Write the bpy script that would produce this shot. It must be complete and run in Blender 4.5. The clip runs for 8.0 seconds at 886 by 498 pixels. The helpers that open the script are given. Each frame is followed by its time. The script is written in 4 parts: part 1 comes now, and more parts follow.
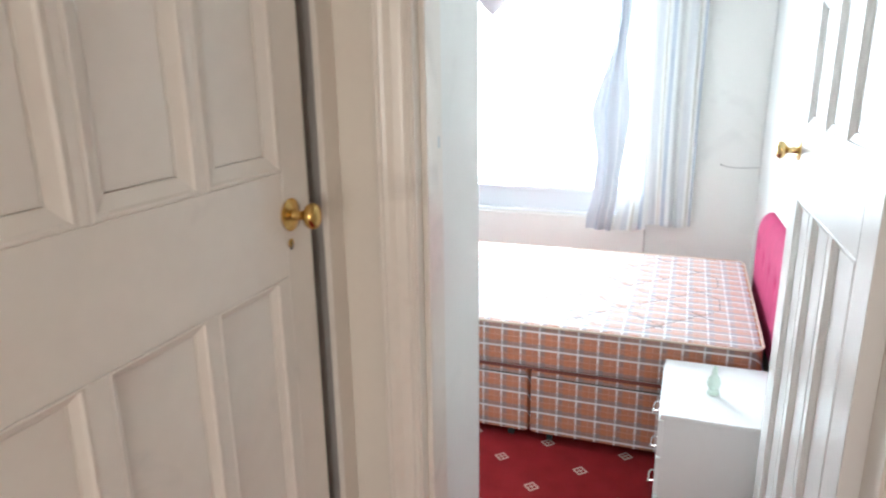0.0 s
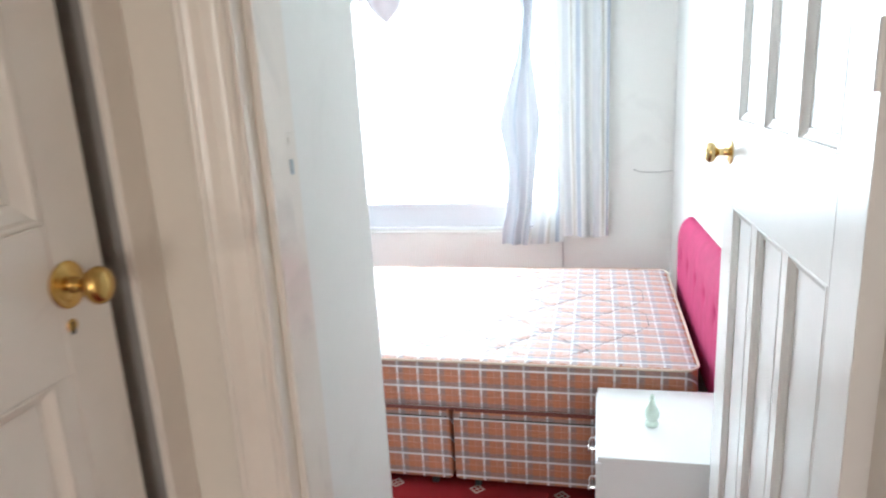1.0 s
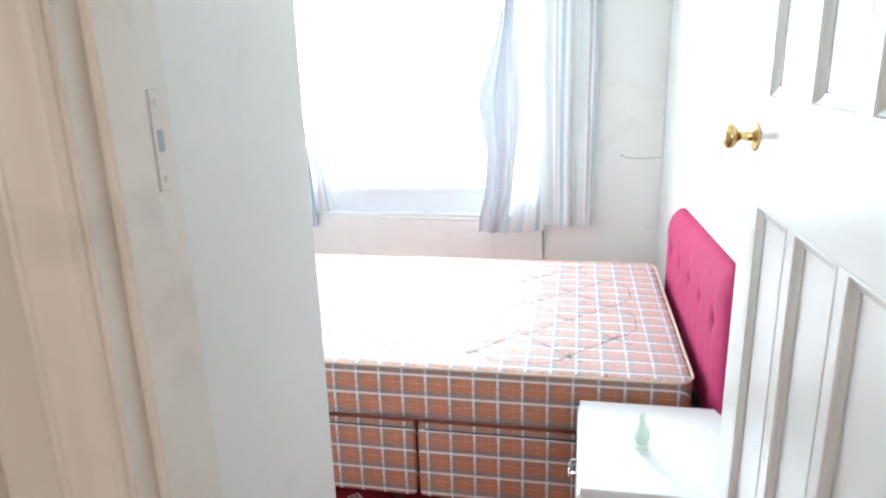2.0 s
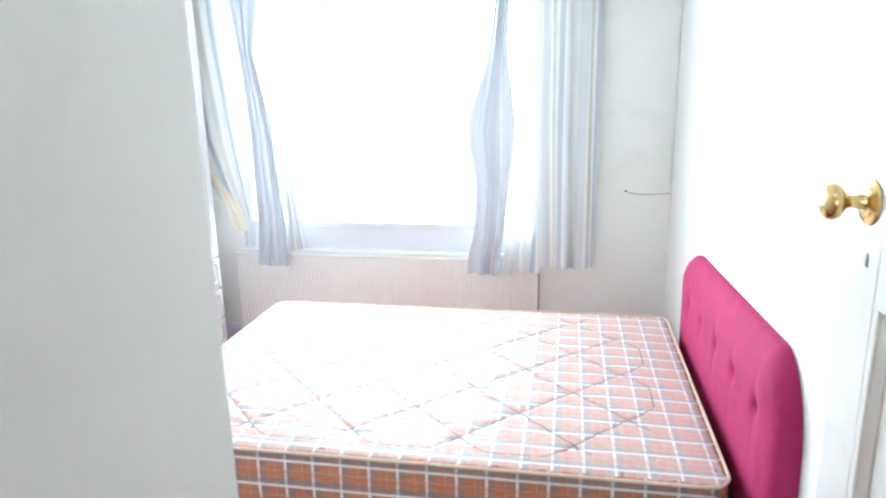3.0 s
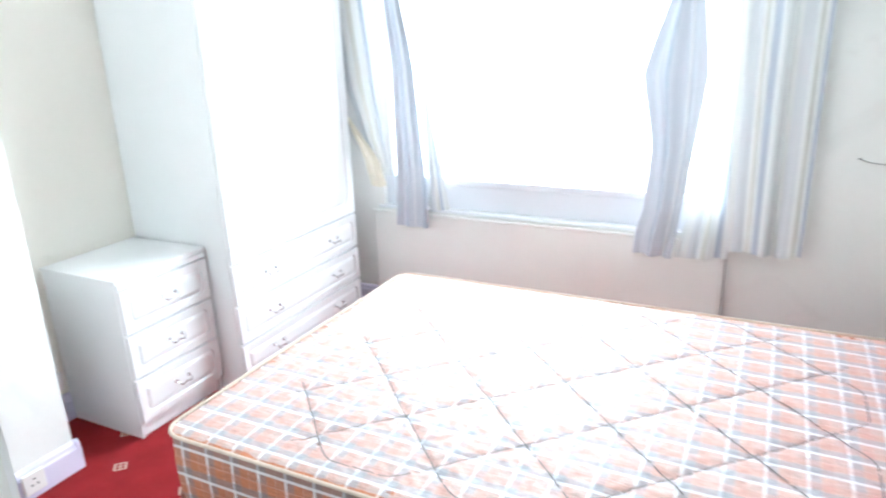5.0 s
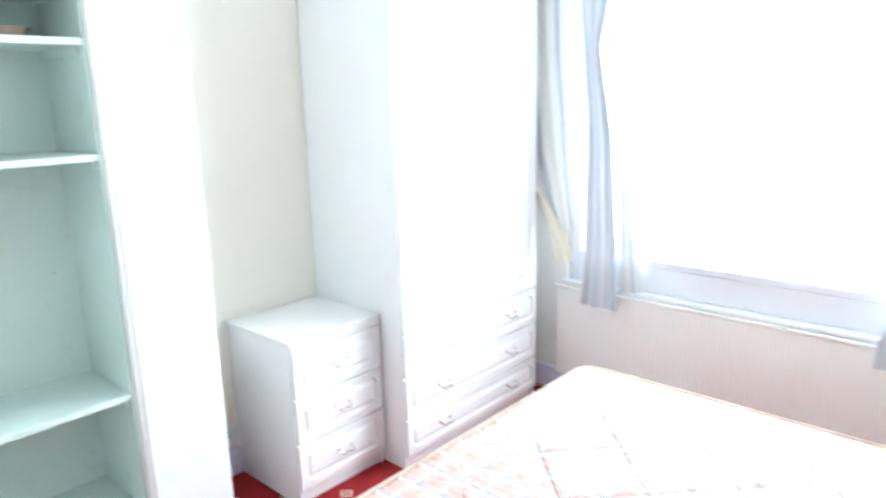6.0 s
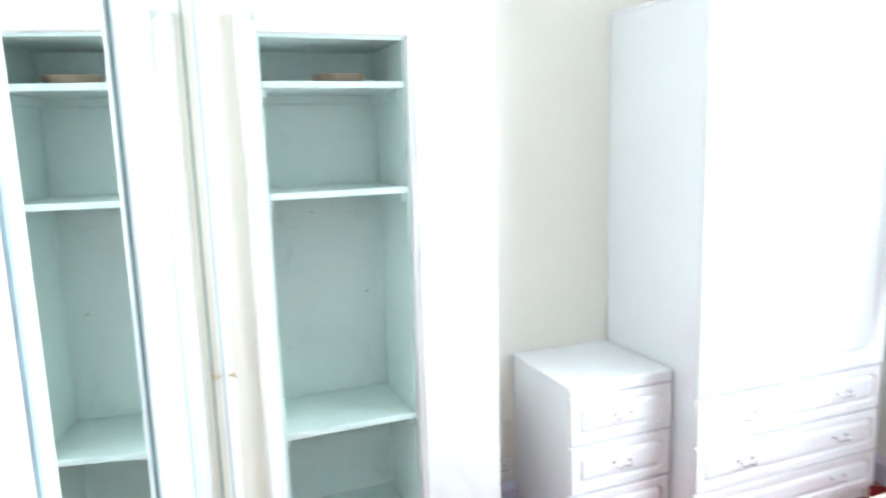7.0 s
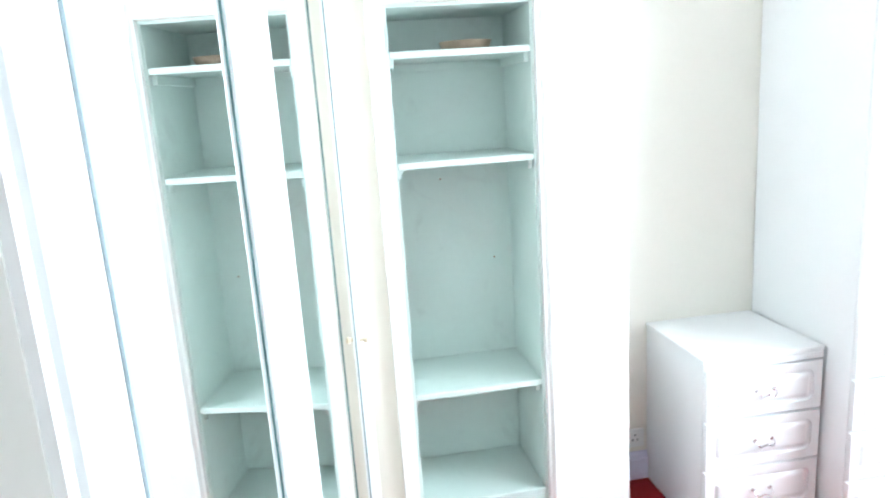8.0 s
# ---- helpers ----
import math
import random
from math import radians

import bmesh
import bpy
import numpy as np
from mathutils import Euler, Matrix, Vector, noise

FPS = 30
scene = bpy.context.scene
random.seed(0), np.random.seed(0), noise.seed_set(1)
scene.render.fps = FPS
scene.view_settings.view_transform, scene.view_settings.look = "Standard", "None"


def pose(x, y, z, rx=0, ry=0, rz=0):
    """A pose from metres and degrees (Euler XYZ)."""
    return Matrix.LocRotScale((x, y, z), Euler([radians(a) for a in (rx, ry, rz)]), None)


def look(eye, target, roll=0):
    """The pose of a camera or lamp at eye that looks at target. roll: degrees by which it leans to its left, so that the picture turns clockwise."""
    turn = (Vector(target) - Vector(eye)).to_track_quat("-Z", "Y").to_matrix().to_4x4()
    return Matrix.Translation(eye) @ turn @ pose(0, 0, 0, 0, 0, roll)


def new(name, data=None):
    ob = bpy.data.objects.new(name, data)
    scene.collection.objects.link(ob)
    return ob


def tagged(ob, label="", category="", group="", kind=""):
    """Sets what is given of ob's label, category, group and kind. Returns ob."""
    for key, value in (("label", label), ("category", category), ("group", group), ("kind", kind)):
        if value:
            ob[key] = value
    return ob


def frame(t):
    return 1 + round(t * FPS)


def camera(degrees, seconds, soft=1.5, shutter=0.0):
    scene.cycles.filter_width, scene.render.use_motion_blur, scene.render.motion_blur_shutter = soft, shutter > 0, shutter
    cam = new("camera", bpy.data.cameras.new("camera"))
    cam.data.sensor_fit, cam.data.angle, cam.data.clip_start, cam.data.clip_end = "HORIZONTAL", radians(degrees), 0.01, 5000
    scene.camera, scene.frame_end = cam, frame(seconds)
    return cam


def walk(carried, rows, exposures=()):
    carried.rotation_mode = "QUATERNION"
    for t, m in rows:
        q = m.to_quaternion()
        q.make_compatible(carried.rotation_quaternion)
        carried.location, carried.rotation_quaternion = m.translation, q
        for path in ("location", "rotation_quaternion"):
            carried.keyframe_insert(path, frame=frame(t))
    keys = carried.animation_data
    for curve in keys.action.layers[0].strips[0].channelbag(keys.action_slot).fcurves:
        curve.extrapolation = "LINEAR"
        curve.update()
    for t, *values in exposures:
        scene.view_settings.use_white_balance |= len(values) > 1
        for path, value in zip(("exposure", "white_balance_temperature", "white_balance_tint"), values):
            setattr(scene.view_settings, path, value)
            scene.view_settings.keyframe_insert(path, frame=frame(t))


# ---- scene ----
cam = camera(66.7, 8.0, soft=2.0, shutter=0.5)
PATH = [
    (0, (-0.439, -2.876, 1.799), (-1.1, -1.066, 1.262), -0.9),
    (0.5, (-0.456, -2.737, 1.781), (-0.987, -0.882, 1.255), -2.5),
    (1, (-0.464, -2.524, 1.762), (-0.907, -0.639, 1.264), -3.2),
    (1.2, (-0.481, -2.447, 1.745), (-0.877, -0.568, 1.187), -3.4),
    (2.5, (-0.499, -1.997, 1.714), (-0.885, -0.105, 1.19), -1.1),
    (3, (-0.538, -1.735, 1.713), (-0.897, 0.171, 1.225), -1.2),
    (3.5, (-0.528, -1.573, 1.668), (-0.896, 0.323, 1.147), -1.2),
    (4, (-0.51, -1.346, 1.646), (-0.971, 0.525, 1.111), -0.6),
    (4.2, (-0.518, -1.269, 1.647), (-1.026, 0.571, 1.051), -0.9),
    (5.5, (-0.540, -1.006, 1.665), (-1.638, 0.567, 1.098), -2.2),
    (6, (-0.694, -0.884, 1.69), (-2.006, 0.559, 1.244), -1.4),
    (6.5, (-0.724, -0.820, 1.678), (-2.323, 0.298, 1.336), -1.2),
    (7, (-0.729, -0.740, 1.69), (-2.559, -0.042, 1.371), -1.7),
    (7.5, (-0.739, -0.723, 1.732), (-2.649, -0.285, 1.349), -2.3),
    (8, (-0.732, -0.697, 1.729), (-2.662, -0.397, 1.297), -3.8),
]
walk(cam, [(t, look(eye, target, roll)) for t, eye, target, roll in PATH], exposures=[(t, stops, 6250, 10) for t, stops in ((0, 0.0), (1, -0.05), (2.5, 0.0), (3.5, -0.2), (4, -0.25), (5.5, -0.08), (6.5, -0.15), (7, -0.2), (7.5, -0.18), (8, 0.03))])

# ---------------------------------------------------------------- world and lights
world = bpy.data.worlds.new("world")
scene.world = world
world.use_nodes = True
wn = world.node_tree.nodes
sky = wn.new("ShaderNodeTexSky")
sky.sky_type = "NISHITA"
sky.sun_disc = False
sky.sun_elevation = radians(38)
sky.sun_rotation = radians(150)
wn["Background"].inputs["Strength"].default_value = 0.12
world.node_tree.links.new(sky.outputs["Color"], wn["Background"].inputs["Color"])


def area(name, m, sx, sy, power, colour):
    d = bpy.data.lights.new(name, "AREA")
    d.shape, d.size, d.size_y, d.energy, d.color = "RECTANGLE", sx, sy, power, colour
    ob = new(name, d)
    ob.matrix_world = m
    return ob


# ---------------------------------------------------------------- plan
XR, XA, XB = 0.05, -3.33, -2.953        # bed-head wall, alcove back, chimney-breast face
YW, YD = 2.275, -1.51                   # window wall, room side of the doorway wall
XC, YC = -1.056, -0.847                  # corner of the mirrored closet
YM = -0.642                             # where the closet front meets the chimney breast
CEIL = 2.62
XH = -1.115                             # hall's door wall
WX0, WX1, WZ0, WZ1 = -2.62, -0.62, 0.66, 2.36  # window opening

area("window_daylight", pose((WX0 + WX1) / 2, YW + 0.32, (WZ0 + WZ1) / 2 + 0.1, -90, 0, 0), 1.9, 1.5, 147, (0.785, 0.925, 1.0))
# second lamp is an added fill for the hall; no such source is known
area("hall_fill", pose(-0.3, -5.28, 1.7, 90, 0, 0), 1.1, 1.2, 32, (1.0, 0.94, 0.86))

# ---------------------------------------------------------------- materials


def mat(name, rgb, rough=0.5, metal=0.0, var=0.05, scale=4.0, bump=0.02, fine=60.0, spec=0.5, coat=0.0, stain=0.0):
    """A surface with broad and fine variation of colour and a fine relief."""
    m = bpy.data.materials.new(name)
    m.use_nodes = True
    nt = m.node_tree
    n, l = nt.nodes, nt.links
    b = n["Principled BSDF"]
    b.inputs["Roughness"].default_value = rough
    b.inputs["Metallic"].default_value = metal
    b.inputs["Specular IOR Level"].default_value = spec
    b.inputs["Coat Weight"].default_value = coat
    tc = n.new("ShaderNodeTexCoord")
    a = n.new("ShaderNodeTexNoise")
    a.inputs["Scale"].default_value = scale
    a.inputs["Detail"].default_value = 5
    f = n.new("ShaderNodeTexNoise")
    f.inputs["Scale"].default_value = fine
    f.inputs["Detail"].default_value = 3
    l.new(tc.outputs["Object"], a.inputs["Vector"])
    l.new(tc.outputs["Object"], f.inputs["Vector"])
    add = n.new("ShaderNodeMath")
    add.operation = "MULTIPLY_ADD"
    add.inputs[1].default_value = 0.35
    l.new(f.outputs["Fac"], add.inputs[0])
    l.new(a.outputs["Fac"], add.inputs[2])
    ramp = n.new("ShaderNodeMapRange")
    ramp.inputs["From Min"].default_value = 0.3
    ramp.inputs["From Max"].default_value = 1.0
    ramp.inputs["To Min"].default_value = 1.0 - var
    ramp.inputs["To Max"].default_value = 1.0 + var * 0.6
    l.new(add.outputs[0], ramp.inputs["Value"])
    mul = n.new("ShaderNodeVectorMath")
    mul.operation = "SCALE"
    mul.inputs[0].default_value = rgb
    shade = ramp.outputs[0]
    if stain:
        # scuffs and grubby patches
        s = n.new("ShaderNodeTexNoise")
        s.inputs["Scale"].default_value = scale * 1.7
        s.inputs["Detail"].default_value = 9
        s.inputs["Distortion"].default_value = 1.2
        l.new(tc.outputs["Object"], s.inputs["Vector"])
        k = n.new("ShaderNodeMapRange")
        k.inputs["From Min"].default_value = 0.60
        k.inputs["From Max"].default_value = 0.74
        k.inputs["To Min"].default_value = 1.0
        k.inputs["To Max"].default_value = 1.0 - stain
        l.new(s.outputs["Fac"], k.inputs["Value"])
        both = n.new("ShaderNodeMath")
        both.operation = "MULTIPLY"
        l.new(shade, both.inputs[0])
        l.new(k.outputs[0], both.inputs[1])
        shade = both.outputs[0]
    l.new(shade, mul.inputs["Scale"])
    l.new(mul.outputs["Vector"], b.inputs["Base Color"])
    if bump:
        bp = n.new("ShaderNodeBump")
        bp.inputs["Strength"].default_value = 0.5
        bp.inputs["Distance"].default_value = bump * 0.05
        l.new(add.outputs[0], bp.inputs["Height"])
        l.new(bp.outputs["Normal"], b.inputs["Normal"])
    return m


def knots(m):
    """Handles for adding nodes to a material."""
    nt = m.node_tree
    return nt, nt.nodes, nt.links, nt.nodes["Principled BSDF"]


M_wall = mat("wall_paint_white", (0.80, 0.80, 0.77), 0.65, var=0.04, scale=1.6, bump=0.04, fine=45, stain=0.06)
M_cream = mat("wall_paint_cream", (0.81, 0.775, 0.70), 0.65, var=0.04, scale=1.5, bump=0.04, fine=45)
M_hall = mat("hall_wall_paint", (0.76, 0.71, 0.63), 0.6, var=0.05, scale=2)
M_ceil = mat("ceiling_paint", (0.82, 0.82, 0.80), 0.8, var=0.03, scale=1.2)
M_gloss = mat("cream_gloss_paint", (0.80, 0.75, 0.68), 0.30, var=0.09, scale=2.6, bump=0.035, fine=30, coat=0.15, stain=0.16)
M_doorwhite = mat("white_gloss_paint", (0.82, 0.81, 0.79), 0.25, var=0.04, scale=3, bump=0.03, fine=28, coat=0.15, stain=0.08)
M_skirt = mat("lilac_white_gloss", (0.68, 0.66, 0.80), 0.3, var=0.06, scale=5, bump=0.03, coat=0.1)
M_brass = mat("worn_brass", (0.62, 0.40, 0.13), 0.26, 1.0, var=0.3, scale=25, bump=0.03, fine=120)
M_polished = mat("polished_brass", (0.78, 0.58, 0.27), 0.2, 1.0, var=0.2, scale=25, bump=0.03, fine=120)
M_chrome = mat("chrome", (0.75, 0.75, 0.76), 0.12, 1.0, var=0.08, scale=30, bump=0)
M_dark = mat("dark_gap", (0.02, 0.018, 0.016), 0.8, var=0.3)
M_lam = mat("white_laminate", (0.85, 0.85, 0.85), 0.32, var=0.03, scale=3, bump=0.012)
M_green = mat("pale_green_paint", (0.59, 0.685, 0.645), 0.4, var=0.07, scale=3, bump=0.04, fine=40, coat=0.1, stain=0.10)
M_upvc = mat("white_window_frame", (0.82, 0.83, 0.85), 0.3, var=0.03, scale=4)
M_panel = mat("ribbed_panel_paint", (0.83, 0.83, 0.80), 0.5, var=0.04, scale=3)
M_magenta = mat("magenta_velour", (0.40, 0.03, 0.11), 0.8, var=0.2, scale=14, bump=0.05, fine=260, spec=0.2)
M_pipe = mat("ecru_piping", (0.62, 0.50, 0.40), 0.8, var=0.15, scale=60)
M_rustpipe = mat("rust_piping", (0.20, 0.055, 0.04), 0.8, var=0.3, scale=70)
M_plastic = mat("white_plastic", (0.80, 0.80, 0.78), 0.3, var=0.03)
M_wicker = mat("worn_wicker", (0.34, 0.25, 0.18), 0.8, var=0.3, scale=30, bump=0.2, fine=150)
M_cable = mat("grey_cable", (0.35, 0.34, 0.33), 0.5, var=0.1)
M_glassy = mat("frosted_green_glass", (0.62, 0.74, 0.66), 0.12, var=0.08, scale=30, bump=0)
M_card = mat("brown_card", (0.33, 0.22, 0.14), 0.8, var=0.2, scale=20)
M_rubber = mat("black_castor", (0.03, 0.03, 0.03), 0.5, var=0.2)
M_edge = mat("green_glass_edge", (0.10, 0.20, 0.20), 0.15, var=0.1)
M_board = mat("grey_white_board", (0.68, 0.70, 0.74), 0.4, var=0.04, scale=4)
# grey that stands for the shade in the hall door's gap
M_reveal = mat("gap_shade_grey", (0.30, 0.285, 0.27), 0.8, var=0.2, scale=12)
M_lining = mat("cream_curtain_lining", (0.80, 0.76, 0.64), 0.9, var=0.08, scale=20)


def mirror_material():
    m = bpy.data.materials.new("mirror_silver")
    m.use_nodes = True
    b = m.node_tree.nodes["Principled BSDF"]
    b.inputs["Base Color"].default_value = (0.86, 0.90, 0.89, 1)
    b.inputs["Metallic"].default_value = 1.0
    b.inputs["Roughness"].default_value = 0.015
    return m


M_mirror = mirror_material()


def glass_material():
    m = bpy.data.materials.new("window_glass")
    m.use_nodes = True
    b = m.node_tree.nodes["Principled BSDF"]
    b.inputs["Transmission Weight"].default_value = 1.0
    b.inputs["Roughness"].default_value = 0.0
    b.inputs["IOR"].default_value = 1.01
    return m


M_glass = glass_material()


def glow_material():
    m = bpy.data.materials.new("bright_overcast_sky")
    m.use_nodes = True
    n = m.node_tree.nodes
    n.remove(n["Principled BSDF"])
    e = n.new("ShaderNodeEmission")
    e.inputs["Color"].default_value = (0.95, 0.98, 1.0, 1)
    e.inputs["Strength"].default_value = 5.0
    m.node_tree.links.new(e.outputs[0], n["Material Output"].inputs["Surface"])
    return m


M_glow = glow_material()


def carpet_material():
    """Red cut pile with a woven lattice of small pale diamonds."""
    m = mat("red_carpet", (0.27, 0.020, 0.022), 0.95, var=0.22, scale=9, bump=0.25, fine=420, spec=0.1)
    nt, n, l, b = knots(m)
    base = b.inputs["Base Color"].links[0].from_socket
    tc = n.new("ShaderNodeTexCoord")
    sep = n.new("ShaderNodeSeparateXYZ")
    l.new(tc.outputs["Object"], sep.inputs[0])

    def op(kind, a, c=0.0, d=0.0):
        k = n.new("ShaderNodeMath")
        k.operation = kind
        for q, v in enumerate((a, c, d)):
            if isinstance(v, (int, float)):
                k.inputs[q].default_value = v
            else:
                l.new(v, k.inputs[q])
        return k.outputs[0]

    masks = []
    for ox, oy in ((0.786, 0.16), (0.786 + 0.183, 0.16 + 0.185)):
        u = op("ABSOLUTE", op("WRAP", op("ADD", sep.outputs["X"], ox), 0.183, -0.183))
        v = op("ABSOLUTE", op("WRAP", op("ADD", sep.outputs["Y"], oy), 0.185, -0.185))
        s = op("ADD", u, v)
        ring = op("MULTIPLY", op("LESS_THAN", s, 0.036), op("GREATER_THAN", s, 0.024))
        arm = op("MULTIPLY", op("LESS_THAN", s, 0.024), op("LESS_THAN", op("ABSOLUTE", op("SUBTRACT", u, v)), 0.0035))
        dot = op("LESS_THAN", s, 0.008)
        masks.append(op("MAXIMUM", op("MAXIMUM", ring, arm), dot))
    x = n.new("ShaderNodeMix")
    x.data_type = "RGBA"
    l.new(op("MULTIPLY", op("MAXIMUM", masks[0], masks[1]), 0.85), x.inputs["Factor"])
    l.new(base, x.inputs[6])
    x.inputs[7].default_value = (0.60, 0.44, 0.36, 1)
    l.new(x.outputs[2], b.inputs["Base Color"])
    return m


M_carpet = carpet_material()


def plaid_material(name, window_lit, P, ox, oy):
    """Woven check: rust ground with grey-blue and white bands, laid by object position; P: the repeat, ox and oy: where it begins."""
    m = mat(name, (0.5, 0.2, 0.12), 0.9, var=0.1, scale=6, bump=0.08, fine=300, spec=0.15)
    nt, n, l, b = knots(m)
    tc = n.new("ShaderNodeTexCoord")
    sep = n.new("ShaderNodeSeparateXYZ")
    l.new(tc.outputs["Object"], sep.inputs[0])

    def wave(axis, period, offset, half):
        """1 within a band of the given half-width round each repeat."""
        p = n.new("ShaderNodeMath")
        p.operation = "MULTIPLY_ADD"
        p.inputs[1].default_value = 1.0 / period
        p.inputs[2].default_value = offset
        l.new(axis, p.inputs[0])
        fr = n.new("ShaderNodeMath")
        fr.operation = "PINGPONG"
        fr.inputs[1].default_value = 0.5
        l.new(p.outputs[0], fr.inputs[0])
        mr = n.new("ShaderNodeMapRange")
        mr.interpolation_type = "SMOOTHSTEP"
        mr.inputs["From Min"].default_value = half - 0.02
        mr.inputs["From Max"].default_value = half + 0.02
        mr.inputs["To Min"].default_value = 1.0
        mr.inputs["To Max"].default_value = 0.0
        l.new(fr.outputs[0], mr.inputs["Value"])
        return mr.outputs[0]

    def mix(fac, a, c, share):
        k = n.new("ShaderNodeMath")
        k.operation = "MULTIPLY"
        k.inputs[1].default_value = share
        l.new(fac, k.inputs[0])
        x = n.new("ShaderNodeMix")
        x.data_type = "RGBA"
        l.new(k.outputs[0], x.inputs["Factor"])
        if isinstance(a, tuple):
            x.inputs[6].default_value = (*a, 1)
        else:
            l.new(a, x.inputs[6])
        x.inputs[7].default_value = (*c, 1)
        return x.outputs[2]

    along = sep.outputs["X"]
    up = n.new("ShaderNodeMath")
    up.operation = "ADD"
    l.new(sep.outputs["Y"], up.inputs[0])
    l.new(sep.outputs["Z"], up.inputs[1])
    # pale set: the same cloth with the window's glare put into its colours
    ground, grey, white = ((0.54, 0.39, 0.35), (0.30, 0.34, 0.39), (0.73, 0.73, 0.74)) if window_lit else ((0.42, 0.185, 0.12), (0.19, 0.19, 0.20), (0.70, 0.68, 0.67))
    c = ground
    for ax, o in ((along, ox), (up.outputs[0], oy)):
        c = mix(wave(ax, P, o - 0.50, 0.16), c, (0.58, 0.30, 0.23) if window_lit else (0.50, 0.17, 0.08), 0.40)
        c = mix(wave(ax, P, o - 0.16, 0.12), c, grey, 0.50)
        c = mix(wave(ax, P, o - 0.62, 0.012), c, white, 0.22)
        c = mix(wave(ax, P, o, 0.050), c, white, 0.85)
    # slubs drawn out along the weave
    slub = n.new("ShaderNodeTexNoise")
    slub.inputs["Scale"].default_value = 1.0
    slub.inputs["Detail"].default_value = 3
    stretch = n.new("ShaderNodeMapping")
    stretch.inputs["Scale"].default_value = (26, 260, 260)
    l.new(tc.outputs["Object"], stretch.inputs["Vector"])
    l.new(stretch.outputs[0], slub.inputs["Vector"])
    sm = n.new("ShaderNodeMapRange")
    sm.inputs["From Min"].default_value = 0.3
    sm.inputs["From Max"].default_value = 0.7
    sm.inputs["To Min"].default_value = 0.86
    sm.inputs["To Max"].default_value = 1.14
    l.new(slub.outputs["Fac"], sm.inputs["Value"])
    weave = n.new("ShaderNodeVectorMath")
    weave.operation = "SCALE"
    l.new(c, weave.inputs[0])
    l.new(sm.outputs[0], weave.inputs["Scale"])
    c = weave.outputs["Vector"]
    fine = n.new("ShaderNodeTexNoise")
    fine.inputs["Scale"].default_value = 220
    l.new(tc.outputs["Object"], fine.inputs["Vector"])
    mr = n.new("ShaderNodeMapRange")
    mr.inputs["To Min"].default_value = 0.8
    mr.inputs["To Max"].default_value = 1.2
    l.new(fine.outputs["Fac"], mr.inputs["Value"])
    sc = n.new("ShaderNodeVectorMath")
    sc.operation = "SCALE"
    l.new(c, sc.inputs[0])
    l.new(mr.outputs[0], sc.inputs["Scale"])
    l.new(sc.outputs["Vector"], b.inputs["Base Color"])
    return m


M_plaid = plaid_material("rust_check_cloth", False, 0.0905, 0.27, 0.12)
M_border = plaid_material("rust_check_border", False, 0.0895, 0.374, 0.514)
# lit copy of the check, for the mattress top
M_plaidtop = plaid_material("window_lit_check", True, 0.0905, 0.21, 0.73)
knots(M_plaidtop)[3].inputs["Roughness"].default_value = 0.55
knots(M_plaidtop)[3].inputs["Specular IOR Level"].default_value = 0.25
M_thread = mat("grey_quilting_thread", (0.17, 0.15, 0.15), 0.7, var=0.1)
M_pale_knob = mat("pale_worn_brass", (0.72, 0.62, 0.46), 0.35, 1.0, var=0.2, scale=25)
M_trimgrey = mat("grey_blue_edging", (0.40, 0.50, 0.54), 0.5, var=0.06, scale=8)


def curtain_material(name, light, plain=False):
    """Cotton with blue-grey and beige stripes that follow the cloth's width (UV)."""
    m = mat(name, (0.7, 0.72, 0.74), 0.9, var=0.06, scale=8, bump=0.05, fine=200, spec=0.1)
    nt, n, l, b = knots(m)
    uv = n.new("ShaderNodeUVMap")
    sep = n.new("ShaderNodeSeparateXYZ")
    l.new(uv.outputs[0], sep.inputs[0])
    p = n.new("ShaderNodeMath")
    p.operation = "FRACT"
    k = n.new("ShaderNodeMath")
    k.operation = "MULTIPLY"
    k.inputs[1].default_value = 1.0
    l.new(sep.outputs["X"], k.inputs[0])
    l.new(k.outputs[0], p.inputs[0])
    r = n.new("ShaderNodeValToRGB")
    l.new(p.outputs[0], r.inputs["Fac"])
    r.color_ramp.interpolation = "CONSTANT"
    if plain:
        cols = [(0.0, (0.55, 0.575, 0.63)), (0.30, (0.43, 0.48, 0.55)), (0.36, (0.55, 0.575, 0.63)), (0.55, (0.66, 0.67, 0.69)), (0.60, (0.54, 0.57, 0.62)), (0.88, (0.43, 0.48, 0.54))]
    else:
        cols = [(0.0, (0.68, 0.69, 0.68)), (0.16, (0.60, 0.62, 0.64)), (0.34, (0.74, 0.75, 0.74)), (0.42, (0.64, 0.63, 0.58)), (0.50, (0.74, 0.75, 0.74)), (0.62, (0.46, 0.51, 0.58)), (0.73, (0.70, 0.72, 0.72)), (0.86, (0.66, 0.67, 0.67))]
    e = r.color_ramp.elements
    e[0].position, e[0].color = 0.0, (*cols[0][1], 1)
    e[1].position, e[1].color = cols[1][0], (*cols[1][1], 1)
    for pos, c in cols[2:]:
        x = e.new(pos)
        x.color = (*c, 1)
    l.new(r.outputs["Color"], b.inputs["Base Color"])
    tr = n.new("ShaderNodeBsdfTranslucent")
    l.new(r.outputs["Color"], tr.inputs["Color"])
    ms = n.new("ShaderNodeMixShader")
    ms.inputs[0].default_value = light
    l.new(b.outputs[0], ms.inputs[1])
    l.new(tr.outputs[0], ms.inputs[2])
    l.new(ms.outputs[0], n["Material Output"].inputs["Surface"])
    return m


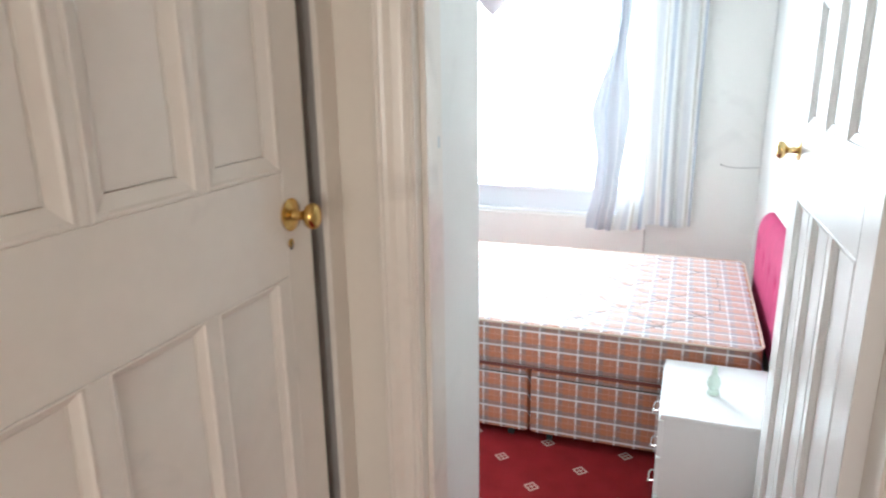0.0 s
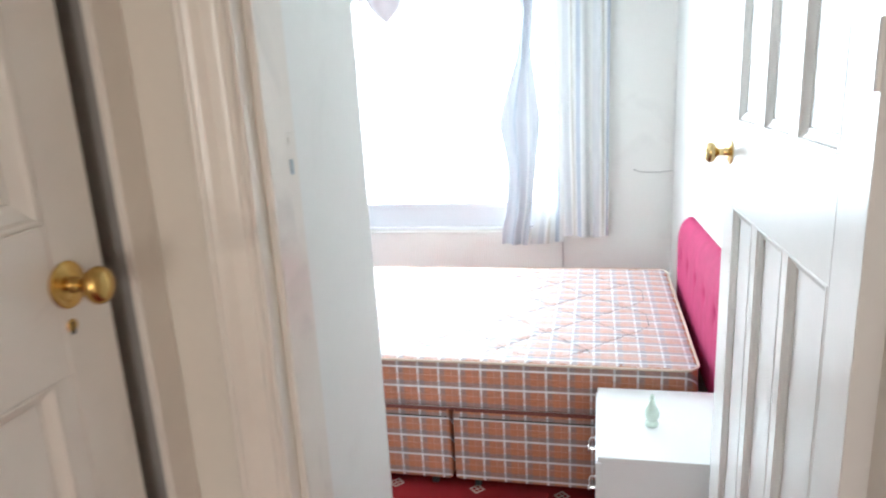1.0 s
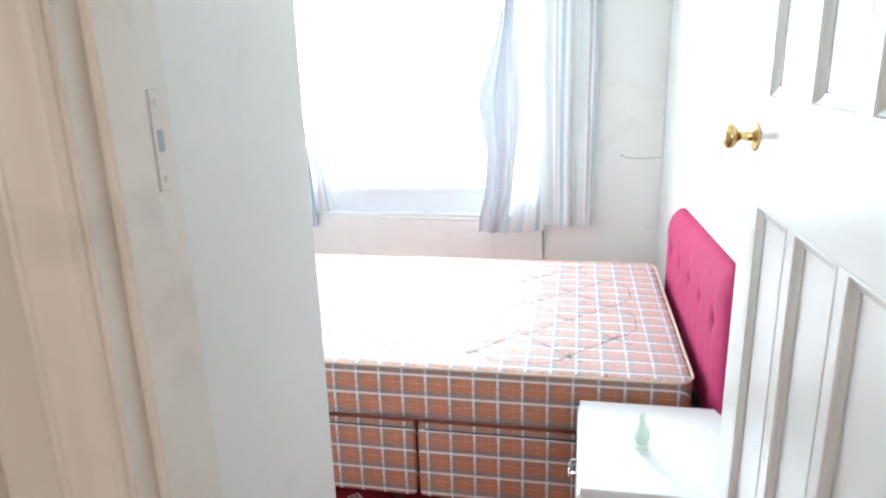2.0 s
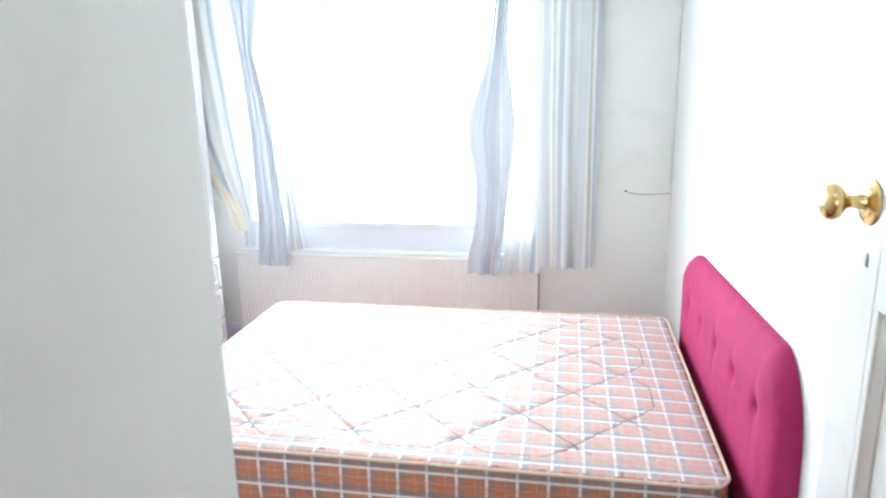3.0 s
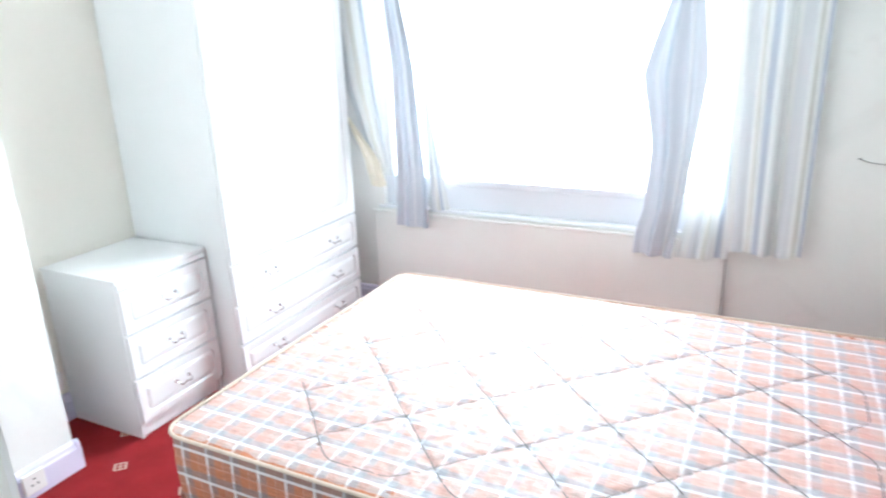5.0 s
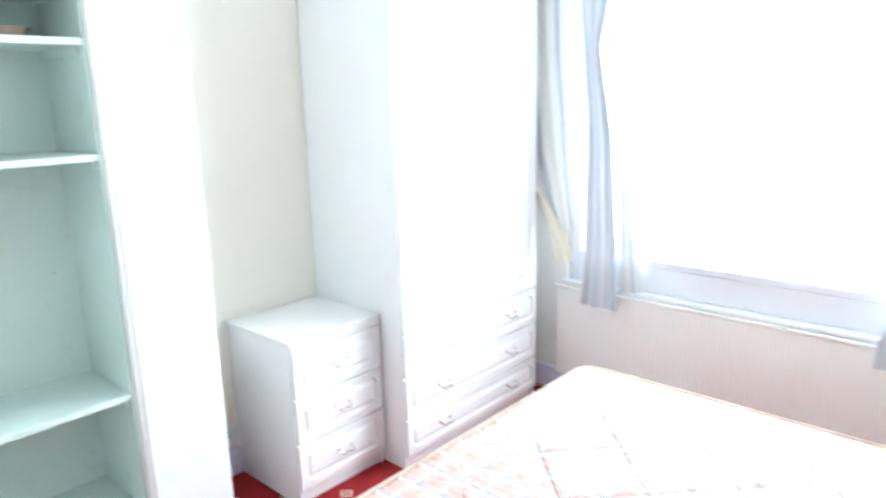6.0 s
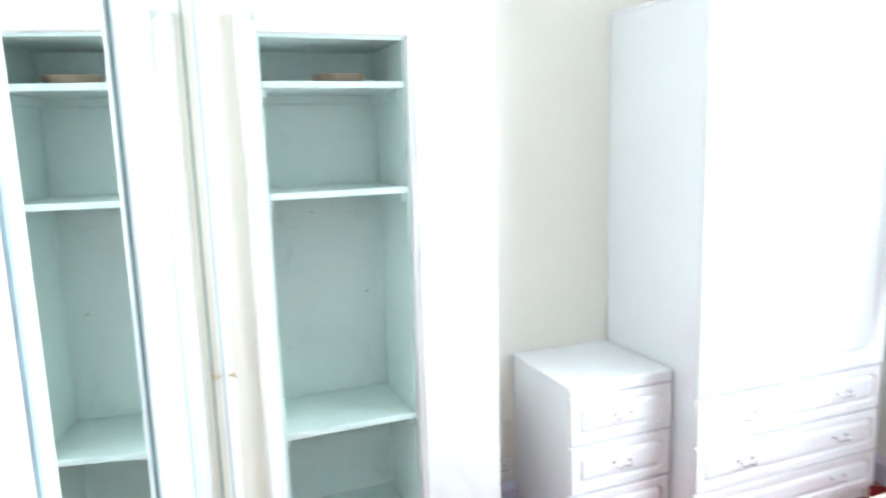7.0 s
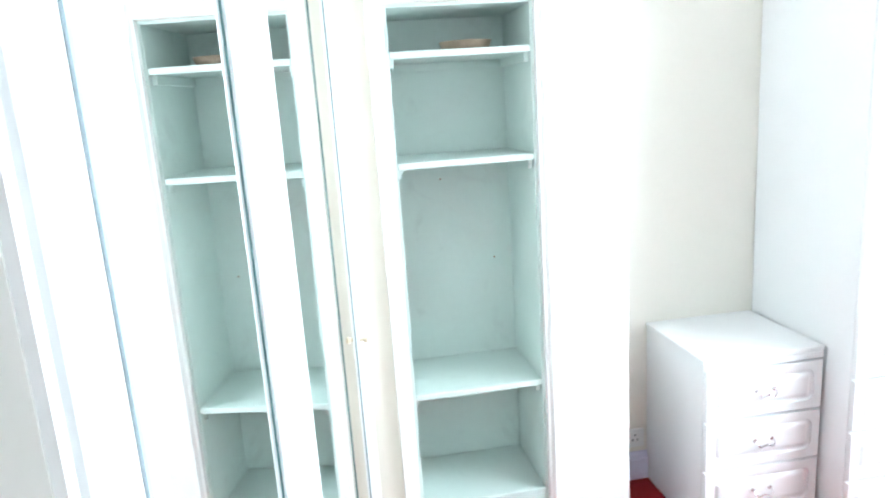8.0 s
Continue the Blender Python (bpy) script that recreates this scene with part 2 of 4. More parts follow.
M_shade = mat("pale_glass", (0.84, 0.80, 0.83), 0.2, var=0.05)
knots(M_shade)[3].inputs["Transmission Weight"].default_value = 0.3
M_curtain = curtain_material("striped_curtain_cotton", 0.018)
M_curtain_swag = curtain_material("swag_curtain_cotton", 0.035)
M_curtain_lit = curtain_material("sheer_curtain_cotton", 0.16)
M_curtain_pale = curtain_material("pale_blue_curtain_cotton", 0.014, True)

# ---------------------------------------------------------------- mesh helpers


def box(bm, x0, y0, z0, x1, y1, z1, bevel=0.0, seg=2):
    vs = [bm.verts.new((x, y, z)) for z in (z0, z1) for x, y in ((x0, y0), (x1, y0), (x1, y1), (x0, y1))]
    fs = [bm.faces.new([vs[i] for i in q]) for q in ((3, 2, 1, 0), (4, 5, 6, 7), (0, 1, 5, 4), (1, 2, 6, 5), (2, 3, 7, 6), (3, 0, 4, 7))]
    if bevel:
        es = list({e for f in fs for e in f.edges})
        bmesh.ops.bevel(bm, geom=es, offset=bevel, segments=seg, affect="EDGES", profile=0.6)
    return bm


def boxes(*args, bevel=0.0, seg=2):
    bm = bmesh.new()
    for a in args:
        box(bm, *a, bevel=bevel, seg=seg)
    return bm


def lathe(profile, steps=24):
    """A turned shape about z from (radius, height) pairs."""
    bm = bmesh.new()
    rings = []
    for r, z in profile:
        rings.append([bm.verts.new((r * math.cos(2 * math.pi * k / steps), r * math.sin(2 * math.pi * k / steps), z)) for k in range(steps)] if r > 1e-5 else [bm.verts.new((0, 0, z))])
    for a, b in zip(rings, rings[1:]):
        for k in range(steps):
            k2 = (k + 1) % steps
            q = [a[k % len(a)], a[k2 % len(a)], b[k2 % len(b)], b[k % len(b)]]
            u = []
            for v in q:
                if v not in u:
                    u.append(v)
            if len(u) > 2:
                bm.faces.new(u)
    return bm


def tube(points, radius, steps=8):
    """A round bar along a line of points."""
    bm = bmesh.new()
    pts = [Vector(p) for p in points]
    rings = []
    for i, p in enumerate(pts):
        d = (pts[min(i + 1, len(pts) - 1)] - pts[max(i - 1, 0)]).normalized()
        u = d.cross(Vector((0, 0, 1)))
        u = (u if u.length > 1e-3 else d.cross(Vector((1, 0, 0)))).normalized()
        v = d.cross(u)
        rings.append([bm.verts.new(p + radius * (math.cos(2 * math.pi * k / steps) * u + math.sin(2 * math.pi * k / steps) * v)) for k in range(steps)])
    for a, b in zip(rings, rings[1:]):
        for k in range(steps):
            bm.faces.new((a[k], a[(k + 1) % steps], b[(k + 1) % steps], b[k]))
    bm.faces.new(rings[0])
    bm.faces.new(rings[-1])
    return bm


def part(name, bm, material, parent=None, label="", smooth=False, m=None):
    bmesh.ops.recalc_face_normals(bm, faces=bm.faces)
    me = bpy.data.meshes.new(name)
    bm.to_mesh(me)
    bm.free()
    me.materials.append(material)
    if smooth:
        for p in me.polygons:
            p.use_smooth = True
        me.set_sharp_from_angle(angle=radians(40))
    ob = new(name, me)
    if parent:
        ob.parent = parent
    if m is not None:
        ob.matrix_basis = m
    if label:
        tagged(ob, label)
    return ob


def thing(name, m, label, category, group="", kind=""):
    ob = new(name)
    ob.empty_display_size = 0.1
    ob.matrix_basis = m
    return tagged(ob, label, category, group, kind)


def struct(name, bm, material, label="", category=""):
    return tagged(part(name, bm, material), label, category, kind="structure")


# ---------------------------------------------------------------- structure
T = 0.16
struct("floor", boxes((XA - 0.3, -5.2, -0.12, 0.9, YW + 0.3, 0.0)), M_carpet, "red patterned fitted carpet with small pale diamonds", "floor")
struct("ceiling", boxes((XA - 0.3, -5.2, CEIL, 0.9, YW + 0.3, CEIL + 0.1)), M_ceil, "plain white painted ceiling", "ceiling")
struct("wall_east", boxes((XR, YD + 0.0, 0, XR + T, YW + 0.25, CEIL)), M_wall, "white painted plaster wall behind the headboard", "wall")
struct("wall_north", boxes((XA - 0.3, YW, 0, WX0, YW + 0.25, CEIL), (WX1, YW, 0, XR, YW + 0.25, CEIL), (WX0, YW, 0, WX1, YW + 0.25, WZ0), (WX0, YW, WZ1, WX1, YW + 0.25, CEIL)), M_wall, "white painted window wall", "wall")
struct("wall_west_alcove", boxes((XA - 0.2, 0.32, 0, XA, YW, CEIL)), M_cream, "cream painted alcove wall", "wall")
# chimney breast with the opening of the shelved cupboard
SY0, SY1, SZ1 = -0.496, -0.004, 2.034
struct("wall_west_breast", boxes((XA - 0.2, SY1, 0, XB, 0.32, CEIL)), M_wall, "white painted pier between shelves and alcove", "wall")
struct("wall_west_cupboard", boxes((XA - 0.2, -1.5, 0, XB, SY0, CEIL), (XA - 0.2, SY0, SZ1, XB, SY1, CEIL)), M_cream, "cream painted wall round the shelved cupboard", "wall")
# doorway wall between the hall and the room, right of the opening and above it
DX0, DX1, DH = -0.937, -0.078, 2.05
YH = -1.66
struct("wall_south", boxes((DX1 + 0.03, YH, 0, 0.9, YD, CEIL), (DX0 - 0.03, YH, DH + 0.03, DX1 + 0.03, YD, CEIL)), M_wall, "white painted doorway wall", "wall")
# closet side wall, closet back
struct("wall_closet_side", boxes((XC - 0.09, YD + 0.0, 0, XC, YC, CEIL)), M_wall, "smooth white painted closet side", "wall")
struct("wall_closet_back", boxes((XB, YD - 0.1, 0, XH - 0.12, YD, CEIL)), M_wall, "white closet back wall", "wall")
# hall
LY0, LY1 = -2.555, -1.724
struct("wall_hall_west", boxes((XH - 0.12, -5.2, 0, XH, LY0 - 0.03, CEIL), (XH - 0.12, LY1 + 0.018, 0, XH, YH + 0.0, CEIL), (XH - 0.12, LY0 - 0.03, DH + 0.03, XH, LY1 + 0.018, CEIL)), M_hall, "cream hall wall", "wall")
struct("wall_hall_corner", boxes((XH - 0.12, YH, 0, DX0 - 0.03, YD, CEIL)), M_hall, "cream pier beside the doorway", "wall")
struct("wall_hall_east", boxes((0.75, -5.2, 0, 0.9, YH, CEIL)), M_hall, "cream hall wall", "wall")
# unseen end wall; its opening is made up to hold the hall lamp
struct("wall_hall_south", boxes((XH - 0.12, -5.35, 0, -0.85, -5.2, CEIL), (0.25, -5.35, 0, 0.9, -5.2, CEIL), (-0.85, -5.35, 0, 0.25, -5.2, 1.1), (-0.85, -5.35, 2.3, 0.25, -5.2, CEIL)), M_hall, "unseen cream hall end wall with an opening added for the fill lamp", "wall")
struct("wall_dark_room", boxes((XH - 1.2, LY0 - 0.4, 0, XH - 1.1, YH, CEIL), (XH - 1.1, LY0 - 0.4, 0, XH - 0.12, LY0 - 0.3, CEIL), (XH - 1.1, YH - 0.05, 0, XH - 0.12, YH, CEIL)), M_hall, "unlit room behind the ajar door", "wall")
struct("backdrop", boxes((-9, 7.0, -4, 6, 7.05, 8)), M_glow, "blown-out white sky outside the window", "backdrop")
# ---------------------------------------------------------------- joinery helpers


def profile_bar(outline, length):
    """A moulding: the outline in (u, w) drawn out along z."""
    bm = bmesh.new()
    a = [bm.verts.new((u, w, 0)) for u, w in outline]
    b = [bm.verts.new((u, w, length)) for u, w in outline]
    k = len(outline)
    for i in range(k):
        bm.faces.new((a[i], a[(i + 1) % k], b[(i + 1) % k], b[i]))
    bm.faces.new(a)
    bm.faces.new(b)
    return bm


# architrave section: width u, depth w, with an ogee, a bead and a back band
ARCH = [(0, 0), (0, 0.008), (0.004, 0.012), (0.010, 0.012), (0.014, 0.008), (0.020, 0.010), (0.034, 0.013), (0.046, 0.021), (0.054, 0.024), (0.060, 0.022), (0.064, 0.024), (0.070, 0.022), (0.070, 0)]
FLAT = [(0, 0), (0, 0.009), (0.003, 0.012), (0.030, 0.0125), (0.0625, 0.0125), (0.0635, 0.010), (0.0635, 0)]
SMALL = [(0, 0), (0, 0.010), (0.006, 0.014), (0.022, 0.014), (0.030, 0.019), (0.036, 0.019), (0.040, 0.026), (0.055, 0.026), (0.055, 0)]


def bar_at(name, section, length, origin, ux, wx, zx, material, parent=None):
    """A moulding with its section's width along ux, depth along wx and length along zx."""
    m = Matrix.Identity(4)
    for c, v in enumerate((ux, wx, zx)):
        for r in range(3):
            m[r][c] = v[r]
    bm = profile_bar(section, length)
    bm.transform(Matrix.Translation(origin) @ m)
    return part(name, bm, material, parent)


def panelled_leaf(width, height, thick, stiles, rows, material, parent):
    """Stiles, rails and sunk panels of a door; hinge edge at x = 0, face at y = 0 looking to -y. stiles: the inner edges of the two stiles.
    rows: (z0, z1, columns, moulding width), from the bottom up. Parts hang under parent."""
    def member(name, x0, z0, x1, z1):
        part(name, boxes((x0, 0, z0, x1, thick, z1), bevel=0.0015, seg=1), material, parent)

    s0, s1 = stiles
    member("stile", 0, 0, s0, height)
    member("stile", s1, 0, width, height)
    z = 0.0
    for r0, r1, cols, wide in rows:
        member("rail", s0, z, s1, r0)
        z = r1
        ends = [s0] + [e for c in cols for e in c] + [s1]
        for a, b in zip(ends[0::2], ends[1::2]):
            if b - a > 0.004:
                member("muntin", a, r0, b, r1)
        for c0, c1 in cols:
            bm = bmesh.new()
            # moulding that steps down from the frame, an ogee, a quirk and then the flat panel, on both faces
            for face, sgn in ((0.0, 1), (thick, -1)):
                rings = []
                for share, dep in ((0, 0.001), (0.08, -0.001), (0.20, -0.001), (0.32, 0.003), (0.55, 0.006), (0.80, 0.009), (0.89, 0.0095), (0.90, 0.0150), (0.95, 0.0150), (0.96, 0.0115), (1.0, 0.0115)):
                    off, y = wide * share, face + sgn * dep
                    rings.append([bm.verts.new(p) for p in ((c0 + off, y, r0 + off), (c1 - off, y, r0 + off), (c1 - off, y, r1 - off), (c0 + off, y, r1 - off))])
                for a, b in zip(rings, rings[1:]):
                    for k in range(4):
                        bm.faces.new((a[k], a[(k + 1) % 4], b[(k + 1) % 4], b[k]))
                bm.faces.new(rings[-1])
            part("panel", bm, material, parent)
    member("rail", s0, z, s1, height)


def knob_parts(parent, m, material):
    """An oval brass knob on a broad round rose; its axis is local z."""
    rose = part("rose", lathe([(0, 0), (0.030, 0), (0.031, 0.002), (0.028, 0.0045), (0.024, 0.0045), (0.021, 0.007), (0.014, 0.009), (0, 0.009)], 28), material, parent, "round brass rose", True, m)
    knob = part("knob", lathe([(0, 0.006), (0.011, 0.006), (0.009, 0.013), (0.0075, 0.024), (0.009, 0.031), (0.014, 0.035), (0.0195, 0.039), (0.0222, 0.046), (0.021, 0.053), (0.016, 0.058), (0.008, 0.060), (0, 0.061)], 28), material, parent, "worn oval brass knob", True, m @ Matrix.Diagonal((1.0, 1.12, 1.0, 1.0)))
    return rose, knob


# ---------------------------------------------------------------- hall door and its frame
hall_door = thing("hall_door", pose(XH - 0.004, -2.549, 0.006, 0, 0, 90), "cream gloss six-panel door standing barely ajar in the hall", "door")
panelled_leaf(0.786, 2.03, 0.042, (0.05, 0.698), [(0.22, 1.412, [(0.05, 0.230), (0.270, 0.463), (0.493, 0.666)], 0.020), (1.606, 1.93, [(0.062, 0.262), (0.283, 0.481), (0.499, 0.698)], 0.036)], M_gloss, hall_door)
# leaf local: x runs towards the doorway, local -y looks into the hall
knob_parts(hall_door, pose(0.717, 0.0, 1.525, 90, 0, 0), M_brass)
part("keyhole", boxes((0.708, -0.002, 1.460, 0.716, 0.004, 1.478), bevel=0.0015, seg=1), M_dark, hall_door, "dark keyhole slot")
part("keyhole_plate", lathe([(0, 0), (0.009, 0), (0.008, 0.0015), (0, 0.0015)], 16), M_brass, hall_door, "tarnished brass keyhole plate", True, pose(0.712, 0, 1.472, 90, 0, 0))

lining_1 = tagged(new("door_1_lining"), "cream gloss lining of the hall door", "door frame", kind="structure")
part("jamb", boxes((XH - 0.12, LY0 - 0.03, 0, XH + 0.001, LY0, DH + 0.03)), M_gloss, lining_1)
part("head", boxes((XH - 0.12, LY0, DH, XH + 0.001, LY1, DH + 0.03)), M_gloss, lining_1)
# jamb face with the gap's shade put into its colour
struct("door_1_reveal", boxes((XH - 0.12, LY1, 0, XH - 0.001, LY1 + 0.0175, DH + 0.03)), M_reveal, "jamb face inside the door gap, greyed to stand for its shade", "door frame")
t1 = bar_at("trim_1", FLAT, DH + 0.08, (XH, LY1, 0), (0, 1, 0), (1, 0, 0), (0, 0, 1), M_gloss)
tagged(t1, "cream moulded architrave with chipped edges", "architrave", kind="structure")
t2 = bar_at("trim_2", ARCH, DH + 0.08, (XH, LY0 - 0.006, 0), (0, -1, 0), (1, 0, 0), (0, 0, 1), M_gloss)
tagged(t2, "cream moulded architrave", "architrave", kind="structure")
t3 = bar_at("trim_3", ARCH, LY1 - LY0 + 0.012, (XH, LY0 - 0.006, DH + 0.006), (0, 0, 1), (1, 0, 0), (0, 1, 0), M_gloss)
tagged(t3, "cream moulded architrave head", "architrave", kind="structure")

# ---------------------------------------------------------------- bedroom doorway
lining_2 = tagged(new("door_2_lining"), "cream gloss lining of the bedroom doorway", "door frame", kind="structure")
for name, bx in (("jamb", (DX0 - 0.03, YH - 0.004, 0, DX0, YD + 0.004, DH + 0.03)), ("jamb", (DX1, YH - 0.004, 0, DX1 + 0.03, YD + 0.004, DH + 0.03)), ("head", (DX0, YH - 0.004, DH, DX1, YD + 0.004, DH + 0.03)), ("stop", (DX0, YH + 0.03, 0, DX0 + 0.013, YH + 0.095, DH))):
    part(name, boxes(bx, bevel=0.002, seg=1), M_gloss, lining_2)
t4 = bar_at("trim_4", ARCH, DH + 0.08, (DX0 - 0.006, YH, 0), (-1, 0, 0), (0, -1, 0), (0, 0, 1), M_gloss)
tagged(t4, "cream moulded architrave beside the bedroom doorway", "architrave", kind="structure")
t5 = bar_at("trim_5", ARCH, DH + 0.08, (DX1 + 0.006, YH, 0), (1, 0, 0), (0, -1, 0), (0, 0, 1), M_gloss)
tagged(t5, "cream moulded architrave beside the bedroom doorway", "architrave", kind="structure")
t6 = bar_at("trim_6", ARCH, DX1 - DX0 + 0.012, (DX0 - 0.006, YH, DH + 0.006), (0, 0, 1), (0, -1, 0), (1, 0, 0), M_gloss)
tagged(t6, "cream moulded architrave head", "architrave", kind="structure")
t7 = bar_at("trim_7", ARCH, DH + 0.08, (DX1 + 0.006, YD, 0), (1, 0, 0), (0, 1, 0), (0, 0, 1), M_doorwhite)
tagged(t7, "white architrave on the room side", "architrave", kind="structure")
strike = thing("strike_plate", pose(DX0, -1.535, 1.635), "tarnished steel strike plate screwed to the door lining", "strike plate")
part("plate", boxes((0, -0.012, -0.055, 0.002, 0.012, 0.055), bevel=0.0006, seg=1), M_gloss, strike)
part("mortice", boxes((0.001, -0.005, -0.012, 0.0026, 0.005, 0.012)), M_trimgrey, strike, "rusty dark mortice slot")
for z in (-0.042, 0.042):
    part("screw", lathe([(0, 0.002), (0.004, 0.002), (0.003, 0.0032), (0, 0.0034)], 12), M_gloss, strike, "", True, pose(0, 0, z, 0, 90, 0))

# the open bedroom door: hinge near the lining, swung back against the bed-head wall
leaf_angle = 90 + 2.2
open_door = thing("bedroom_door", pose(DX1 + 0.004, -1.557, 0.008, 0, 0, leaf_angle), "white gloss six-panel door swung open into the bedroom", "door")
LEAF = [(0.112, 0.305), (0.338, 0.514), (0.552, 0.726)]
panelled_leaf(0.832, 2.03, 0.042, (0.105, 0.738), [(0.22, 1.413, LEAF, 0.024), (1.612, 1.93, LEAF, 0.028)], M_doorwhite, open_door)
knob_parts(open_door, pose(0.782, 0.042, 1.538, -90, 0, 0), M_polished)
knob_parts(open_door, pose(0.782, 0.0, 1.538, 90, 0, 0), M_polished)
part("keyhole", boxes((0.768, 0.039, 1.452, 0.775, 0.0435, 1.472), bevel=0.0015, seg=1), M_cable, open_door, "painted-over keyhole")
part("latch_plate", boxes((0.8315, 0.012, 1.45, 0.8332, 0.030, 1.58), bevel=0.0005, seg=1), M_brass, open_door, "brass latch plate on the door edge")
for z in (0.25, 1.75):
    part("hinge", tube([(0, 0.045, z - 0.045), (0, 0.045, z + 0.045)], 0.006), M_doorwhite, open_door, "painted butt hinge")

# ---------------------------------------------------------------- window
win = tagged(new("window_1"), "wide white framed window blown out by daylight", "window", kind="structure")
FY0, FY1 = YW + 0.035, YW + 0.095
part("window_frame", boxes((WX0, FY0, WZ0, WX0 + 0.06, FY1, WZ1), (WX1 - 0.06, FY0, WZ0, WX1, FY1, WZ1), (WX0 + 0.06, FY0, WZ1 - 0.06, WX1 - 0.06, FY1, WZ1), (WX0 + 0.06, FY0, 0.80, WX1 - 0.06, FY1, 0.838), bevel=0.004, seg=1), M_board, win)
part("lower_panel", boxes((WX0 + 0.06, FY0 + 0.006, WZ0 + 0.004, WX1 - 0.06, FY1 - 0.004, 0.80)), M_board, win, "plain grey-white board under the glass")
part("window_sill", boxes((WX0 - 0.03, YW - 0.012, WZ0 - 0.014, WX1 + 0.03, FY0, WZ0 + 0.004), bevel=0.004), M_upvc, win)
pane = part("pane", boxes((WX0 + 0.06, FY0 + 0.028, 0.845, WX1 - 0.06, FY0 + 0.032, WZ1 - 0.06)), M_glass, win)
pane.visible_shadow = False

# ribbed panel heater below the sill
heater = thing("panel_radiator", pose(-2.69, YW, 0.11), "long cream finely ribbed panel radiator below the window", "radiator")


def ribbed_sheet(length, height, pitch, depth):
    bm = bmesh.new()
    k = int(length / pitch)
    pts = []
    for i in range(k):
        x = i * pitch
        pts += [(x, 0), (x + pitch * 0.30, 0), (x + pitch * 0.45, -depth), (x + pitch * 0.85, -depth)]
    pts.append((k * pitch, 0))
    lo = [bm.verts.new((x, y, 0.0)) for x, y in pts]
    hi = [bm.verts.new((x, y, height)) for x, y in pts]
    for i in range(len(pts) - 1):
        bm.faces.new((lo[i], lo[i + 1], hi[i + 1], hi[i]))
    return bm


part("ribs", ribbed_sheet(1.975, 0.50, 0.0180, 0.0032), M_panel, heater, "", False, pose(0.006, -0.028, 0.01))
part("body", boxes((0, -0.027, 0, 1.99, -0.004, 0.525), bevel=0.004, seg=1), M_panel, heater)
# grey strip drawn for the shadow gap beside the radiator's end
part("end_strip", boxes((1.9905, -0.036, 0, 1.995, -0.004, 0.53)), M_cable, heater, "thin grey strip standing for the shadow gap at the end")
part("top_edge", boxes((0, -0.036, 0.512, 1.99, -0.027, 0.53), bevel=0.003, seg=1), M_panel, heater)

# ---------------------------------------------------------------- curtains


def smooth_at(table, z):
    """A value between rows of (height, value)."""
    for (z0, a), (z1, b) in zip(table, table[1:]):
        if z <= z1 or (z1, b) == table[-1]:
            k = min(max((z - z0) / (z1 - z0), 0), 1)
            k = 0.75 * k + 0.25 * k * k * (3 - 2 * k)
            return a + (b - a) * k
    return table[-1][1]


def cloth(inner, outer, z0, z1, y, folds, deep, seed, nu=110, nv=64, hem=0.02, twist=0.0, rep=1.0):
    """A hanging cloth between two uneven edges, with folds that wander and gather where it narrows."""
    rnd = random.Random(seed)
    ph = [rnd.uniform(0, 6.28) for _ in range(6)]
    bm = bmesh.new()
    uv = bm.loops.layers.uv.new("UVMap")
    grid = []
    for j in range(nv + 1):
        v = j / nv
        row = []
        for i in range(nu + 1):
            u = i / nu
            zz = z0 + (z1 - z0) * v + hem * (1 - v) * (math.sin(folds * 1.5 * u + ph[0]) * 0.4 + 0.5 * u)
            a, b = smooth_at(inner, zz), smooth_at(outer, zz)
            s = u + 0.018 * math.sin(6.28 * folds * u + ph[1] + 1.3 * v) + twist * math.sin(3.14 * u) * (0.5 - v)
            x = a + (b - a) * s
            d = deep * (0.55 + 0.45 * math.sin(2.1 * u * folds + ph[4]))
            yy = y + d * math.sin(6.28 * folds * u + ph[2] + 0.8 * math.sin(2.2 * v + ph[3])) + 0.22 * deep * math.sin(6.28 * folds * 1.7 * u + ph[5] + 2.5 * v) + 0.004 * noise.noise(Vector((u * 9, v * 6, seed)))
            row.append((bm.verts.new((x, yy, zz)), (u * rep, v)))
        grid.append(row)
    for j in range(nv):
        for i in range(nu):
            q = (grid[j][i], grid[j][i + 1], grid[j + 1][i + 1], grid[j + 1][i])
            f = bm.faces.new([w[0] for w in q])
            for lp, w in zip(f.loops, q):
                lp[uv].uv = w[1]
    return bm


rc = thing("curtain", pose(0, 0, 0), "blue and beige striped cotton curtain, its inner edge pinched aside", "curtain", "curtains at the window")
part("outer_panel", cloth([(0.5, -0.70), (1.4, -0.72), (2.4, -0.72)], [(0.5, -0.378), (2.4, -0.372)], 0.605, 2.42, YW - 0.075, 3.2, 0.024, 3, rep=1.7), M_curtain, rc, "pleated striped curtain panel", True)
part("middle_panel", cloth([(0.5, -0.93), (0.9, -0.86), (1.4, -0.81), (1.9, -0.88), (2.4, -0.92)], [(0.5, -0.68), (2.4, -0.70)], 0.555, 2.42, YW - 0.06, 2.0, 0.018, 5, 60, rep=0.9), M_curtain_lit, rc, "pale sunlit curtain panel", True)
part("inner_panel", cloth([(0.5, -1.13), (0.66, -1.12), (0.80, -1.085), (1.10, -1.07), (1.43, -1.125), (1.90, -0.985), (2.15, -0.955), (2.42, -1.02)], [(0.5, -0.945), (0.9, -0.89), (1.43, -0.83), (1.90, -0.885), (2.15, -0.87), (2.42, -0.85)], 0.545, 2.42, YW - 0.10, 1.8, 0.026, 8, 70, 90, 0.03, 0.1, 0.85), M_curtain_pale, rc, "pinched pale blue curtain panel", True)
